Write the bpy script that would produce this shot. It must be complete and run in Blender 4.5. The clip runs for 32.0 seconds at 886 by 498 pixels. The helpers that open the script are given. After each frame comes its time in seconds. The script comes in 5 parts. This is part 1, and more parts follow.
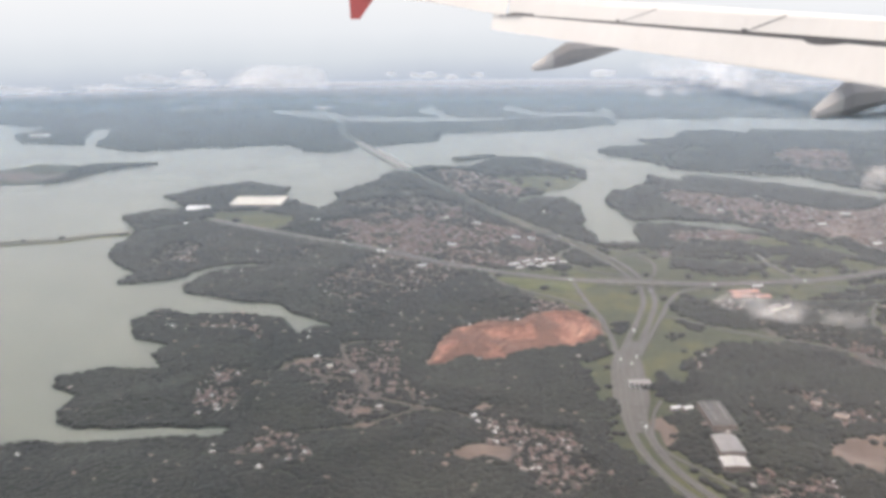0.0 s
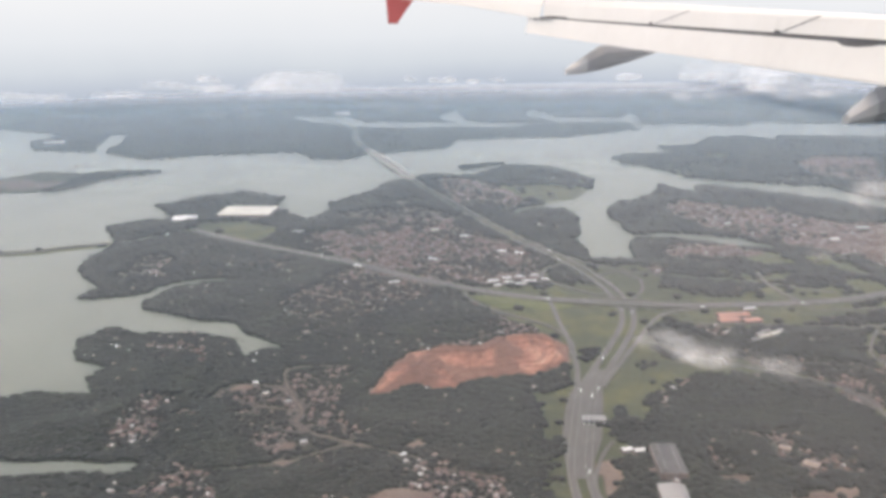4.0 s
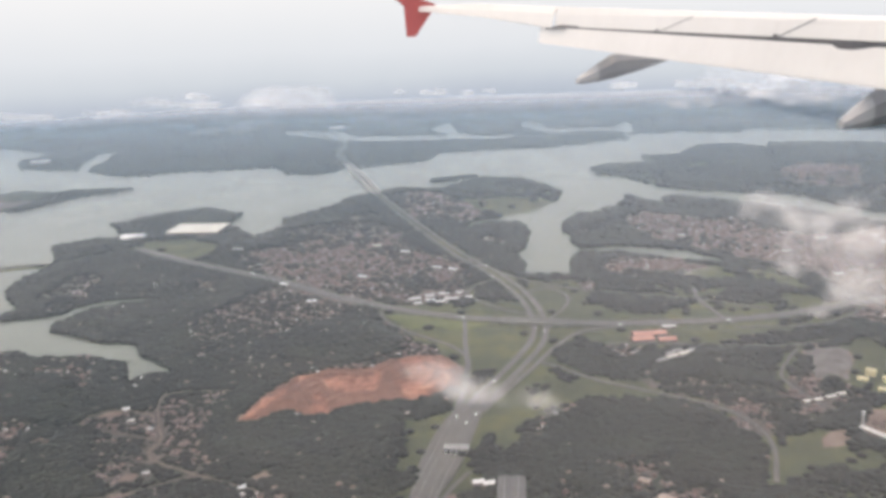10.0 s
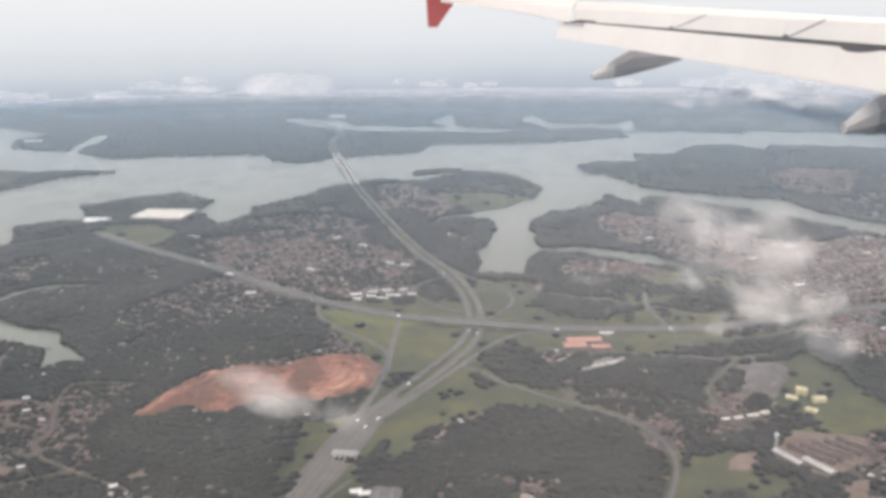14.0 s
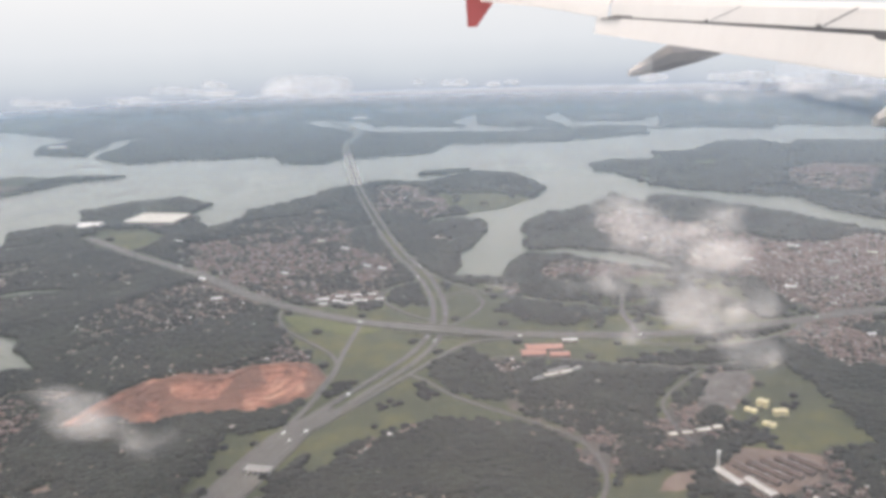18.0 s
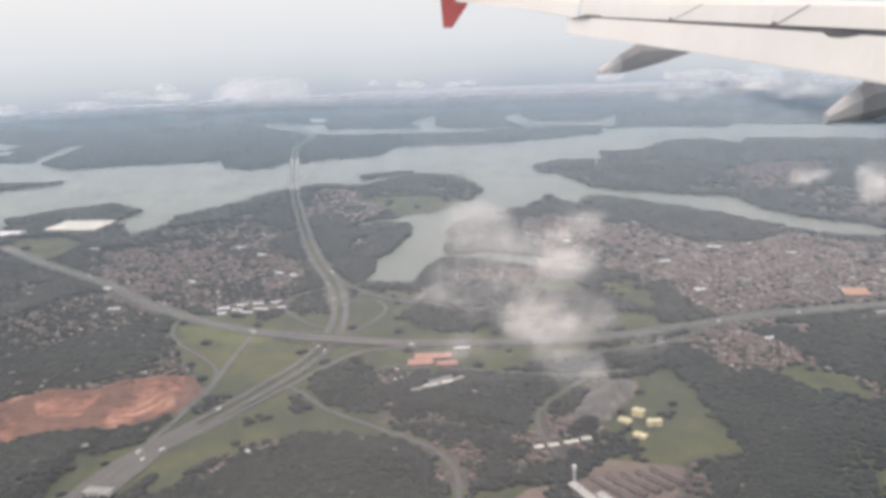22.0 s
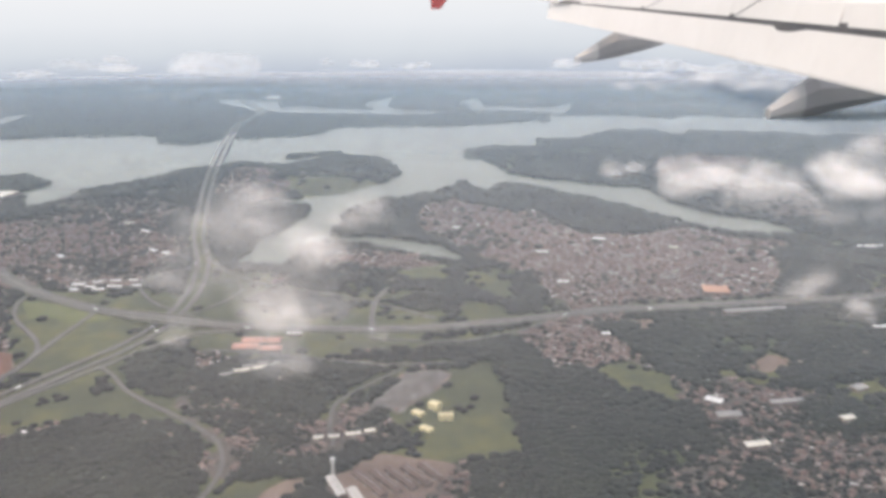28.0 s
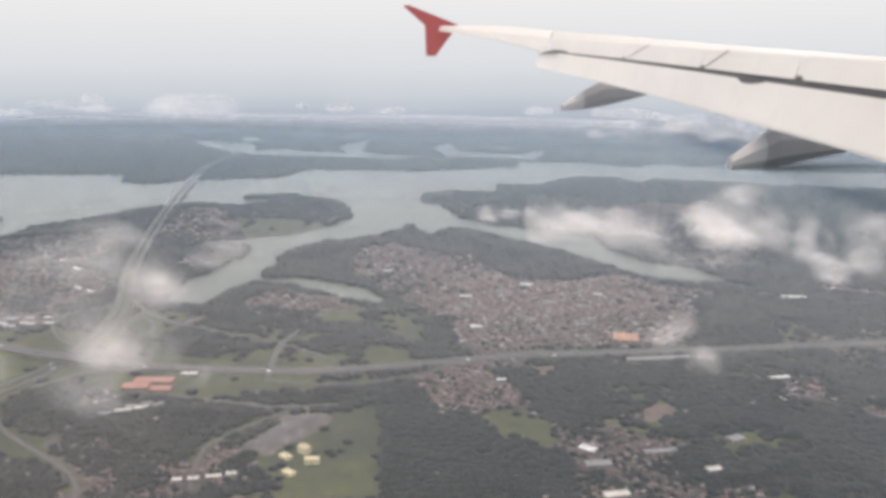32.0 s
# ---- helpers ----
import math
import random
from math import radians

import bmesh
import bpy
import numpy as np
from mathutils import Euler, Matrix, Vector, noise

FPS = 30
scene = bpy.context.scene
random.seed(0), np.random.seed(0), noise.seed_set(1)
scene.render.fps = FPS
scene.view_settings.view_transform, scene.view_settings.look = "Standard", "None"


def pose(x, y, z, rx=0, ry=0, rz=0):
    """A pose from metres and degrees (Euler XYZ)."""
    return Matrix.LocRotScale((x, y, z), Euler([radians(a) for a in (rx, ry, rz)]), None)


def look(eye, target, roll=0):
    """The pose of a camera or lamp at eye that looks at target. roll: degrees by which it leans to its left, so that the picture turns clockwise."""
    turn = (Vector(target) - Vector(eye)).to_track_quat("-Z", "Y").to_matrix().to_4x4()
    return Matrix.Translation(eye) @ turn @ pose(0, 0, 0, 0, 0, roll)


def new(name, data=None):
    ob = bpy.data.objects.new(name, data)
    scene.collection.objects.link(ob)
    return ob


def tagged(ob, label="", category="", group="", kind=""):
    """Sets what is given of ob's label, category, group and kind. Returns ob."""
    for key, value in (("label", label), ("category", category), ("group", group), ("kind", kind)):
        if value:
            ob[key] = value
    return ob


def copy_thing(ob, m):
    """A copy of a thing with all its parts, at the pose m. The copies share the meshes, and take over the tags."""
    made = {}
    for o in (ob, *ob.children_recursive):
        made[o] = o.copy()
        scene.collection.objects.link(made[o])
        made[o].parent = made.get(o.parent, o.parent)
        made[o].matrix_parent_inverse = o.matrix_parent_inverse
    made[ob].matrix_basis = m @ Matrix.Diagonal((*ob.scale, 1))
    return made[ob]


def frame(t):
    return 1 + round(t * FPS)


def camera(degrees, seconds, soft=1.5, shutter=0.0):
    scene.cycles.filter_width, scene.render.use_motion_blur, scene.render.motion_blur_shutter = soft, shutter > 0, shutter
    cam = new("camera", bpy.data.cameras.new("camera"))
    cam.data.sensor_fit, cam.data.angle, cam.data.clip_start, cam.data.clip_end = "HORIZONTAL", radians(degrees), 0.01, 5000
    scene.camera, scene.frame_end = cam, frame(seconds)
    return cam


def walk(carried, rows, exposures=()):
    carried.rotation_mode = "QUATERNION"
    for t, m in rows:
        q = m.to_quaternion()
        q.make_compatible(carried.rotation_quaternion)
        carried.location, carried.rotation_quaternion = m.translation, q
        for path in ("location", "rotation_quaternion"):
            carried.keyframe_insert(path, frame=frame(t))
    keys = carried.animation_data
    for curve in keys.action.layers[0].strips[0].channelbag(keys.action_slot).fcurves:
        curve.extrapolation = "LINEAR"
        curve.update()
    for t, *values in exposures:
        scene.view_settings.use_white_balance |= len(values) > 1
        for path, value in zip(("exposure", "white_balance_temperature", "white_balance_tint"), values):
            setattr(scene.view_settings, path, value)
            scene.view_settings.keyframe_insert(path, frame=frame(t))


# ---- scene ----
cam = camera(55.0, 32.0, soft=4.0)
PATH = [
    (0, (7.31, -2.533, 158.067), (7.224, -0.607, 157.537), -0.4),
    (0.5, (12.795, 1.546, 158.025), (12.708, 3.47, 157.488), -0.2),
    (1, (18.232, 5.658, 157.964), (18.143, 7.582, 157.422), -0.2),
    (1.5, (23.533, 9.868, 157.897), (23.44, 11.79, 157.353), -0.1),
    (2, (28.703, 14.15, 157.83), (28.6, 16.073, 157.288), -0.1),
    (2.5, (33.836, 18.391, 157.753), (33.717, 20.314, 157.214), -0.1),
    (3, (39.028, 22.45, 157.657), (38.889, 24.372, 157.122), -0.4),
    (3.5, (44.343, 26.17, 157.509), (44.177, 28.09, 156.976), -0.6),
    (5.5, (66.185, 39.353, 156.077), (65.934, 41.282, 155.611), -2.0),
    (6, (71.835, 41.939, 155.883), (71.578, 43.867, 155.418), -2.2),
    (6.5, (77.566, 43.952, 155.717), (77.305, 45.879, 155.248), -2.2),
    (7, (83.354, 45.544, 155.551), (83.09, 47.469, 155.08), -2.3),
    (7.5, (89.129, 46.876, 155.388), (88.863, 48.8, 154.914), -2.3),
    (8, (94.87, 48.086, 155.227), (94.602, 50.009, 154.749), -2.3),
    (8.5, (100.59, 49.276, 155.043), (100.321, 51.199, 154.561), -2.4),
    (9, (106.259, 50.599, 154.84), (105.986, 52.52, 154.354), -2.2),
    (9.5, (111.869, 52.207, 154.625), (111.593, 54.126, 154.136), -2.1),
    (10, (117.46, 54.158, 154.389), (117.181, 56.076, 153.897), -2.2),
    (10.5, (123.04, 56.406, 154.138), (122.757, 58.323, 153.643), -2.1),
    (11, (128.567, 58.891, 153.873), (128.279, 60.808, 153.378), -1.9),
    (11.5, (134.044, 61.521, 153.605), (133.75, 63.436, 153.109), -1.6),
    (12, (139.472, 64.255, 153.332), (139.172, 66.169, 152.835), -1.2),
    (12.5, (144.904, 67.023, 153.049), (144.598, 68.935, 152.549), -1.0),
    (13, (150.394, 69.816, 152.762), (150.08, 71.727, 152.26), -0.9),
    (13.5, (155.927, 72.677, 152.466), (155.603, 74.585, 151.961), -0.7),
    (14, (161.419, 75.661, 152.18), (161.084, 77.566, 151.671), -0.6),
    (14.5, (166.826, 78.805, 151.853), (166.479, 80.706, 151.34), -0.5),
    (16.5, (188.009, 92.161, 148.995), (187.594, 94.05, 148.488), -0.9),
    (17, (193.374, 95.403, 148.641), (192.938, 97.288, 148.135), -1.4),
    (17.5, (198.832, 98.569, 148.325), (198.382, 100.451, 147.817), -1.8),
    (18, (204.295, 101.77, 148.016), (203.84, 103.651, 147.511), -2.0),
    (18.5, (209.792, 105.026, 147.721), (209.339, 106.909, 147.22), -2.2),
    (19, (215.264, 108.255, 147.424), (214.814, 110.14, 146.927), -2.4),
    (19.5, (220.717, 111.316, 147.135), (220.271, 113.202, 146.641), -2.5),
    (20, (226.141, 114.111, 146.838), (225.699, 115.998, 146.344), -2.4),
    (20.5, (231.517, 116.674, 146.546), (231.08, 118.561, 146.049), -2.5),
    (21, (236.856, 119.073, 146.271), (236.422, 120.96, 145.772), -2.5),
    (21.5, (242.159, 121.389, 146.012), (241.73, 123.276, 145.51), -2.5),
    (22, (247.438, 123.7, 145.758), (247.009, 125.588, 145.254), -2.5),
    (22.5, (252.729, 126.048, 145.514), (252.298, 127.935, 145.009), -2.6),
    (23, (258.105, 128.449, 145.276), (257.668, 130.334, 144.771), -2.6),
    (23.5, (263.565, 130.852, 145.055), (263.12, 132.736, 144.55), -2.5),
    (24, (269.059, 133.239, 144.867), (268.605, 135.12, 144.361), -2.5),
    (24.5, (274.595, 135.563, 144.706), (274.143, 137.442, 144.191), -2.3),
    (25, (280.271, 137.784, 144.563), (279.827, 139.662, 144.035), -2.0),
    (25.5, (286.186, 139.763, 144.396), (285.748, 141.638, 143.855), -1.7),
    (27.5, (310.872, 146.257, 142.955), (310.453, 148.127, 142.382), -0.7),
    (28, (317.045, 147.76, 142.815), (316.625, 149.639, 142.272), -0.5),
    (28.5, (323.241, 149.061, 142.727), (322.817, 150.949, 142.223), -0.5),
    (29, (329.431, 150.176, 142.659), (329.003, 152.07, 142.179), -0.4),
    (29.5, (335.542, 151.189, 142.605), (335.109, 153.083, 142.132), -0.4),
    (30, (341.53, 152.199, 142.564), (341.092, 154.093, 142.095), -0.5),
    (30.5, (347.23, 153.349, 142.541), (346.788, 155.243, 142.078), -0.5),
    (31, (352.631, 154.632, 142.53), (352.19, 156.528, 142.072), -0.3),
    (31.5, (357.805, 156.008, 142.526), (357.369, 157.907, 142.074), 0.2),
    (32, (362.803, 157.451, 142.536), (362.374, 159.354, 142.094), 0.5),
]
walk(cam, [(t, look(eye, target, roll)) for t, eye, target, roll in PATH], exposures=[(0.0, 0.16, 7190, 12.6), (3.0, 0.19, 7190, 12.6), (5.5, -0.05, 7190, 12.6), (8.0, -0.04, 7190, 12.6), (9.5, 0.05, 7190, 12.6), (13.0, 0.06, 7190, 12.6), (17.0, 0.06, 7190, 12.6), (18.2, 0.08, 7190, 12.6), (20.0, -0.04, 7190, 12.6), (21.2, -0.03, 7190, 12.6), (23.0, 0.04, 7190, 12.6), (25.5, 0.07, 7190, 12.6), (28.0, 0.12, 7190, 12.6), (29.2, -0.02, 7190, 12.6), (32.0, -0.08, 7190, 12.6)])

# ---- light ----
scene.cycles.transparent_max_bounces = 64
world = bpy.data.worlds.new("sky")
scene.world = world
world.use_nodes = True
wn, wl = world.node_tree.nodes, world.node_tree.links
sky = wn.new("ShaderNodeTexSky")
sky.sky_type = "NISHITA"
sky.sun_disc = False
SUN_HIGH, SUN_BEARING = 70, -125
sky.sun_elevation = radians(SUN_HIGH)
sky.sun_rotation = radians(SUN_BEARING)
sky.air_density, sky.dust_density = 1.3, 4.0
wn["Background"].inputs["Strength"].default_value = 0.27
wl.new(sky.outputs["Color"], wn["Background"].inputs["Color"])
sun = new("sun", bpy.data.lights.new("sun", "SUN"))
sun.data.energy, sun.data.angle, sun.data.color = 0.36, radians(80), (1.0, 0.94, 0.86)
SUN_TO = Vector((math.sin(radians(SUN_BEARING)) * math.cos(radians(SUN_HIGH)), math.cos(radians(SUN_BEARING)) * math.cos(radians(SUN_HIGH)), math.sin(radians(SUN_HIGH))))
sun.matrix_world = look(SUN_TO * 500, (0, 0, 0))


# ---- materials ----
def ramp(nodes, links, source, stops):
    r = nodes.new("ShaderNodeValToRGB")
    while len(r.color_ramp.elements) < len(stops):
        r.color_ramp.elements.new(0.5)
    for e, (p, c) in zip(r.color_ramp.elements, stops):
        e.position, e.color = p, (*c, 1)
    links.new(source, r.inputs["Fac"])
    return r.outputs["Color"]


def noise_node(nodes, links, coord, scale, detail=4.0, rough=0.6):
    n = nodes.new("ShaderNodeTexNoise")
    n.inputs["Scale"].default_value, n.inputs["Detail"].default_value, n.inputs["Roughness"].default_value = scale, detail, rough
    links.new(coord, n.inputs["Vector"])
    return n.outputs["Fac"]


def calc(nodes, links, op, a, b=None, clamp=False):
    m = nodes.new("ShaderNodeMath")
    m.operation, m.use_clamp = op, clamp
    for k, v in enumerate((a, b)):
        if v is None:
            continue
        if isinstance(v, (int, float)):
            m.inputs[k].default_value = v
        else:
            links.new(v, m.inputs[k])
    return m.outputs[0]


def blend(nodes, links, fac, a, b):
    m = nodes.new("ShaderNodeMix")
    m.data_type = "RGBA"
    if isinstance(fac, (int, float)):
        m.inputs[0].default_value = fac
    else:
        links.new(fac, m.inputs[0])
    for k, v in ((6, a), (7, b)):
        if isinstance(v, tuple):
            m.inputs[k].default_value = (*v, 1)
        else:
            links.new(v, m.inputs[k])
    return m.outputs[2]


def material(name, stops, scale=1.0, rough=0.8, metal=0.0, island=0.0, obrand=0.0, bump=0.0, fine=6.0):
    """A surface with noise at two scales between its colours, and a tint for each piece."""
    m = bpy.data.materials.new(name)
    m.use_nodes = True
    n, l = m.node_tree.nodes, m.node_tree.links
    bsdf = n["Principled BSDF"]
    bsdf.inputs["Roughness"].default_value, bsdf.inputs["Metallic"].default_value = rough, metal
    geo = n.new("ShaderNodeNewGeometry")
    a = noise_node(n, l, geo.outputs["Position"], scale)
    b = noise_node(n, l, geo.outputs["Position"], scale * fine, 3.0)
    v = calc(n, l, "ADD", calc(n, l, "MULTIPLY", a, 0.65), calc(n, l, "MULTIPLY", b, 0.35))
    v = calc(n, l, "ADD", calc(n, l, "MULTIPLY", calc(n, l, "SUBTRACT", v, 0.5), 1.8), 0.5)
    if island:
        v = calc(n, l, "ADD", v, calc(n, l, "MULTIPLY", calc(n, l, "SUBTRACT", geo.outputs["Random Per Island"], 0.5), island))
    if obrand:
        info = n.new("ShaderNodeObjectInfo")
        v = calc(n, l, "ADD", v, calc(n, l, "MULTIPLY", calc(n, l, "SUBTRACT", info.outputs["Random"], 0.5), obrand))
    l.new(ramp(n, l, calc(n, l, "MAXIMUM", v, 0.0), stops), bsdf.inputs["Base Color"])
    if bump:
        bn = n.new("ShaderNodeBump")
        bn.inputs["Strength"].default_value, bn.inputs["Distance"].default_value = bump, 0.3
        l.new(b, bn.inputs["Height"])
        l.new(bn.outputs["Normal"], bsdf.inputs["Normal"])
    return m


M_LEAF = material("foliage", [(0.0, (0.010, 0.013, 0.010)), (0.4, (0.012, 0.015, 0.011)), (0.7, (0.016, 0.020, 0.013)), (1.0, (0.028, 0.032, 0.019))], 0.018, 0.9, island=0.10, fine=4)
M_ASPHALT = material("asphalt", [(0.2, (0.082, 0.079, 0.072)), (0.8, (0.118, 0.114, 0.104))], 0.06, 0.9, fine=20)
M_CONCRETE = material("concrete", [(0.2, (0.34, 0.33, 0.31)), (0.8, (0.50, 0.49, 0.46))], 0.3, 0.85)
M_DECK = material("pale_bridge_paving", [(0.2, (0.24, 0.225, 0.20)), (0.8, (0.33, 0.31, 0.28))], 0.1, 0.9, fine=12)
M_PAINT = material("road_paint", [(0.2, (0.18, 0.175, 0.165)), (0.8, (0.25, 0.24, 0.225))], 0.4, 0.7)
M_WALL = material("plaster_wall", [(0.0, (0.10, 0.076, 0.067)), (0.35, (0.135, 0.105, 0.094)), (0.75, (0.18, 0.152, 0.138)), (1.0, (0.38, 0.35, 0.33))], 0.5, 0.9, island=0.8, obrand=0.2)
M_ROOF = material("clay_and_fibre_roof", [(0.0, (0.100, 0.066, 0.057)), (0.4, (0.134, 0.091, 0.078)), (0.75, (0.170, 0.129, 0.114)), (0.92, (0.21, 0.185, 0.17)), (1.0, (0.58, 0.57, 0.55))], 0.5, 0.85, island=0.85, obrand=0.2)
M_WHITE = material("white_sheet_roof", [(0.1, (0.56, 0.56, 0.54)), (0.9, (0.74, 0.74, 0.72))], 0.25, 0.6)
M_CREAM = material("cream_sheet_roof", [(0.1, (0.48, 0.46, 0.40)), (0.9, (0.64, 0.62, 0.54))], 0.12, 0.7)
M_GREYROOF = material("grey_sheet_roof", [(0.1, (0.19, 0.185, 0.18)), (0.9, (0.31, 0.30, 0.29))], 0.2, 0.7)
M_DARKROOF = material("dark_fibre_roof", [(0.1, (0.075, 0.072, 0.068)), (0.9, (0.13, 0.125, 0.12))], 0.2, 0.85)
M_BROWNROOF = material("brown_tile_roof", [(0.1, (0.080, 0.055, 0.047)), (0.9, (0.130, 0.092, 0.080))], 0.2, 0.85)
M_REDROOF = material("red_sheet_roof", [(0.1, (0.34, 0.16, 0.12)), (0.9, (0.46, 0.25, 0.19))], 0.2, 0.75)
M_TANROOF = material("tan_sheet_roof", [(0.1, (0.24, 0.185, 0.15)), (0.9, (0.34, 0.275, 0.23))], 0.2, 0.8)
M_ORANGE = material("orange_roof", [(0.1, (0.40, 0.215, 0.14)), (0.9, (0.50, 0.29, 0.20))], 0.2, 0.75)
M_YELLOW = material("pale_yellow_plaster", [(0.1, (0.55, 0.48, 0.27)), (0.9, (0.68, 0.61, 0.38))], 0.4, 0.85)
M_EARTH = material("red_earth", [(0.18, (0.105, 0.058, 0.044)), (0.42, (0.24, 0.112, 0.077)), (0.6, (0.33, 0.158, 0.107)), (0.85, (0.46, 0.265, 0.188))], 0.05, 0.95, bump=0.5, fine=4)


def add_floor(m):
    """Darker weathered soil off the levelled floors; shade of the cut faces painted in."""
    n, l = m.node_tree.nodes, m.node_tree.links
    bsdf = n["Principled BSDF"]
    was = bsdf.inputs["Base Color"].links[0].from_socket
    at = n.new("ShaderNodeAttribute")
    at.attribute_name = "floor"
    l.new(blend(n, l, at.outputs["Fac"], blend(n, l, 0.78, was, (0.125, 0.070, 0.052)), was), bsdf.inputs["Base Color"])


add_floor(M_EARTH)
M_LOT = material("graded_rubble", [(0.1, (0.065, 0.060, 0.055)), (0.5, (0.112, 0.103, 0.095)), (0.75, (0.175, 0.163, 0.152)), (1.0, (0.32, 0.305, 0.288))], 0.16, 0.95, fine=5)
M_FIELD = material("mown_grass", [(0.1, (0.070, 0.082, 0.030)), (0.6, (0.098, 0.110, 0.040)), (0.95, (0.125, 0.125, 0.055))], 0.05, 0.95)
M_TRACK = material("dirt_track", [(0.2, (0.085, 0.070, 0.056)), (0.8, (0.165, 0.135, 0.108))], 0.15, 0.95)
M_SOIL = material("bare_soil", [(0.15, (0.30, 0.19, 0.125)), (0.6, (0.42, 0.29, 0.19)), (0.95, (0.52, 0.40, 0.27))], 0.15, 0.95)
M_WINGTOP = material("wing_grey_paint", [(0.2, (0.66, 0.64, 0.61)), (0.8, (0.72, 0.70, 0.67))], 0.004, 0.4, fine=9)
# Shade on the fairing sides and light on their tails, put into paint.
M_WINGUNDER = material("fairing_shade_seam_grey", [(0.2, (0.22, 0.22, 0.22)), (0.8, (0.27, 0.265, 0.26))], 0.004, 0.35, fine=9)
M_WINGTAIL = material("fairing_tail_lit_paint", [(0.2, (0.34, 0.335, 0.33)), (0.8, (0.40, 0.395, 0.385))], 0.004, 0.35, fine=9)
M_WINGRED = material("winglet_red_paint", [(0.2, (0.40, 0.075, 0.07)), (0.8, (0.48, 0.10, 0.09))], 0.004, 0.4)
# Shade inside the wing's gaps, painted as a dark surface.
M_DARK = material("recess_shade", [(0.2, (0.10, 0.097, 0.10)), (0.8, (0.14, 0.135, 0.14))], 0.01, 0.8)
M_CAR = material("car_paint", [(0.0, (0.08, 0.08, 0.09)), (0.4, (0.45, 0.45, 0.46)), (0.6, (0.80, 0.80, 0.80)), (1.0, (0.85, 0.85, 0.84))], 0.01, 0.3, obrand=1.2)
M_TYRE = material("tyre_rubber", [(0.2, (0.02, 0.02, 0.02)), (0.8, (0.035, 0.035, 0.035))], 2.0, 0.9)
M_GLASS = material("tinted_car_glass", [(0.2, (0.03, 0.035, 0.04)), (0.8, (0.05, 0.055, 0.06))], 1.0, 0.1)


def ground_material():
    m = bpy.data.materials.new("ground_cover")
    m.use_nodes = True
    n, l = m.node_tree.nodes, m.node_tree.links
    bsdf = n["Principled BSDF"]
    bsdf.inputs["Roughness"].default_value = 0.95
    geo = n.new("ShaderNodeNewGeometry")
    p = geo.outputs["Position"]
    big, mid, fine = noise_node(n, l, p, 0.012), noise_node(n, l, p, 0.07, 5), noise_node(n, l, p, 0.7, 4)
    wood = ramp(n, l, calc(n, l, "ADD", calc(n, l, "MULTIPLY", mid, 0.6), calc(n, l, "MULTIPLY", fine, 0.4)), [(0.3, (0.020, 0.026, 0.018)), (0.55, (0.030, 0.037, 0.024)), (0.75, (0.055, 0.060, 0.036))])
    grass = ramp(n, l, calc(n, l, "ADD", calc(n, l, "MULTIPLY", big, 0.5), calc(n, l, "MULTIPLY", mid, 0.5)), [(0.3, (0.039, 0.045, 0.026)), (0.48, (0.056, 0.063, 0.033)), (0.6, (0.086, 0.088, 0.035)), (0.72, (0.118, 0.100, 0.050))])
    town = ramp(n, l, calc(n, l, "ADD", calc(n, l, "MULTIPLY", mid, 0.5), calc(n, l, "MULTIPLY", fine, 0.5)), [(0.3, (0.042, 0.041, 0.034)), (0.47, (0.072, 0.062, 0.054)), (0.6, (0.110, 0.090, 0.079)), (0.75, (0.165, 0.138, 0.122))])
    soil = ramp(n, l, mid, [(0.3, (0.112, 0.080, 0.064)), (0.7, (0.195, 0.148, 0.120))])
    col = wood
    for name, c in (("grass", grass), ("town", town), ("soil", soil)):
        at = n.new("ShaderNodeAttribute")
        at.attribute_name = name
        w = calc(n, l, "ADD", at.outputs["Fac"], calc(n, l, "MULTIPLY", calc(n, l, "SUBTRACT", mid, 0.5), 0.9))
        w = calc(n, l, "MULTIPLY", calc(n, l, "SUBTRACT", w, 0.35), 3.5, True)
        w = calc(n, l, "MULTIPLY", w, calc(n, l, "MULTIPLY", at.outputs["Fac"], 2.0, True), True)
        col = blend(n, l, w, col, c)
    l.new(col, bsdf.inputs["Base Color"])
    bn = n.new("ShaderNodeBump")
    bn.inputs["Strength"].default_value, bn.inputs["Distance"].default_value = 0.6, 0.6
    l.new(fine, bn.inputs["Height"])
    l.new(bn.outputs["Normal"], bsdf.inputs["Normal"])
    return m


M_GROUND = ground_material()


def water_material():
    m = bpy.data.materials.new("reservoir_water")
    m.use_nodes = True
    n, l = m.node_tree.nodes, m.node_tree.links
    bsdf = n["Principled BSDF"]
    geo = n.new("ShaderNodeNewGeometry")
    a, b = noise_node(n, l, geo.outputs["Position"], 0.006, 4), noise_node(n, l, geo.outputs["Position"], 0.8, 4)
    l.new(ramp(n, l, a, [(0.3, (0.125, 0.140, 0.118)), (0.7, (0.160, 0.172, 0.146))]), bsdf.inputs["Base Color"])
    bsdf.inputs["Roughness"].default_value, bsdf.inputs["IOR"].default_value = 0.22, 1.33
    bn = n.new("ShaderNodeBump")
    bn.inputs["Strength"].default_value, bn.inputs["Distance"].default_value = 0.25, 0.1
    l.new(b, bn.inputs["Height"])
    l.new(bn.outputs["Normal"], bsdf.inputs["Normal"])
    return m


M_WATER = water_material()


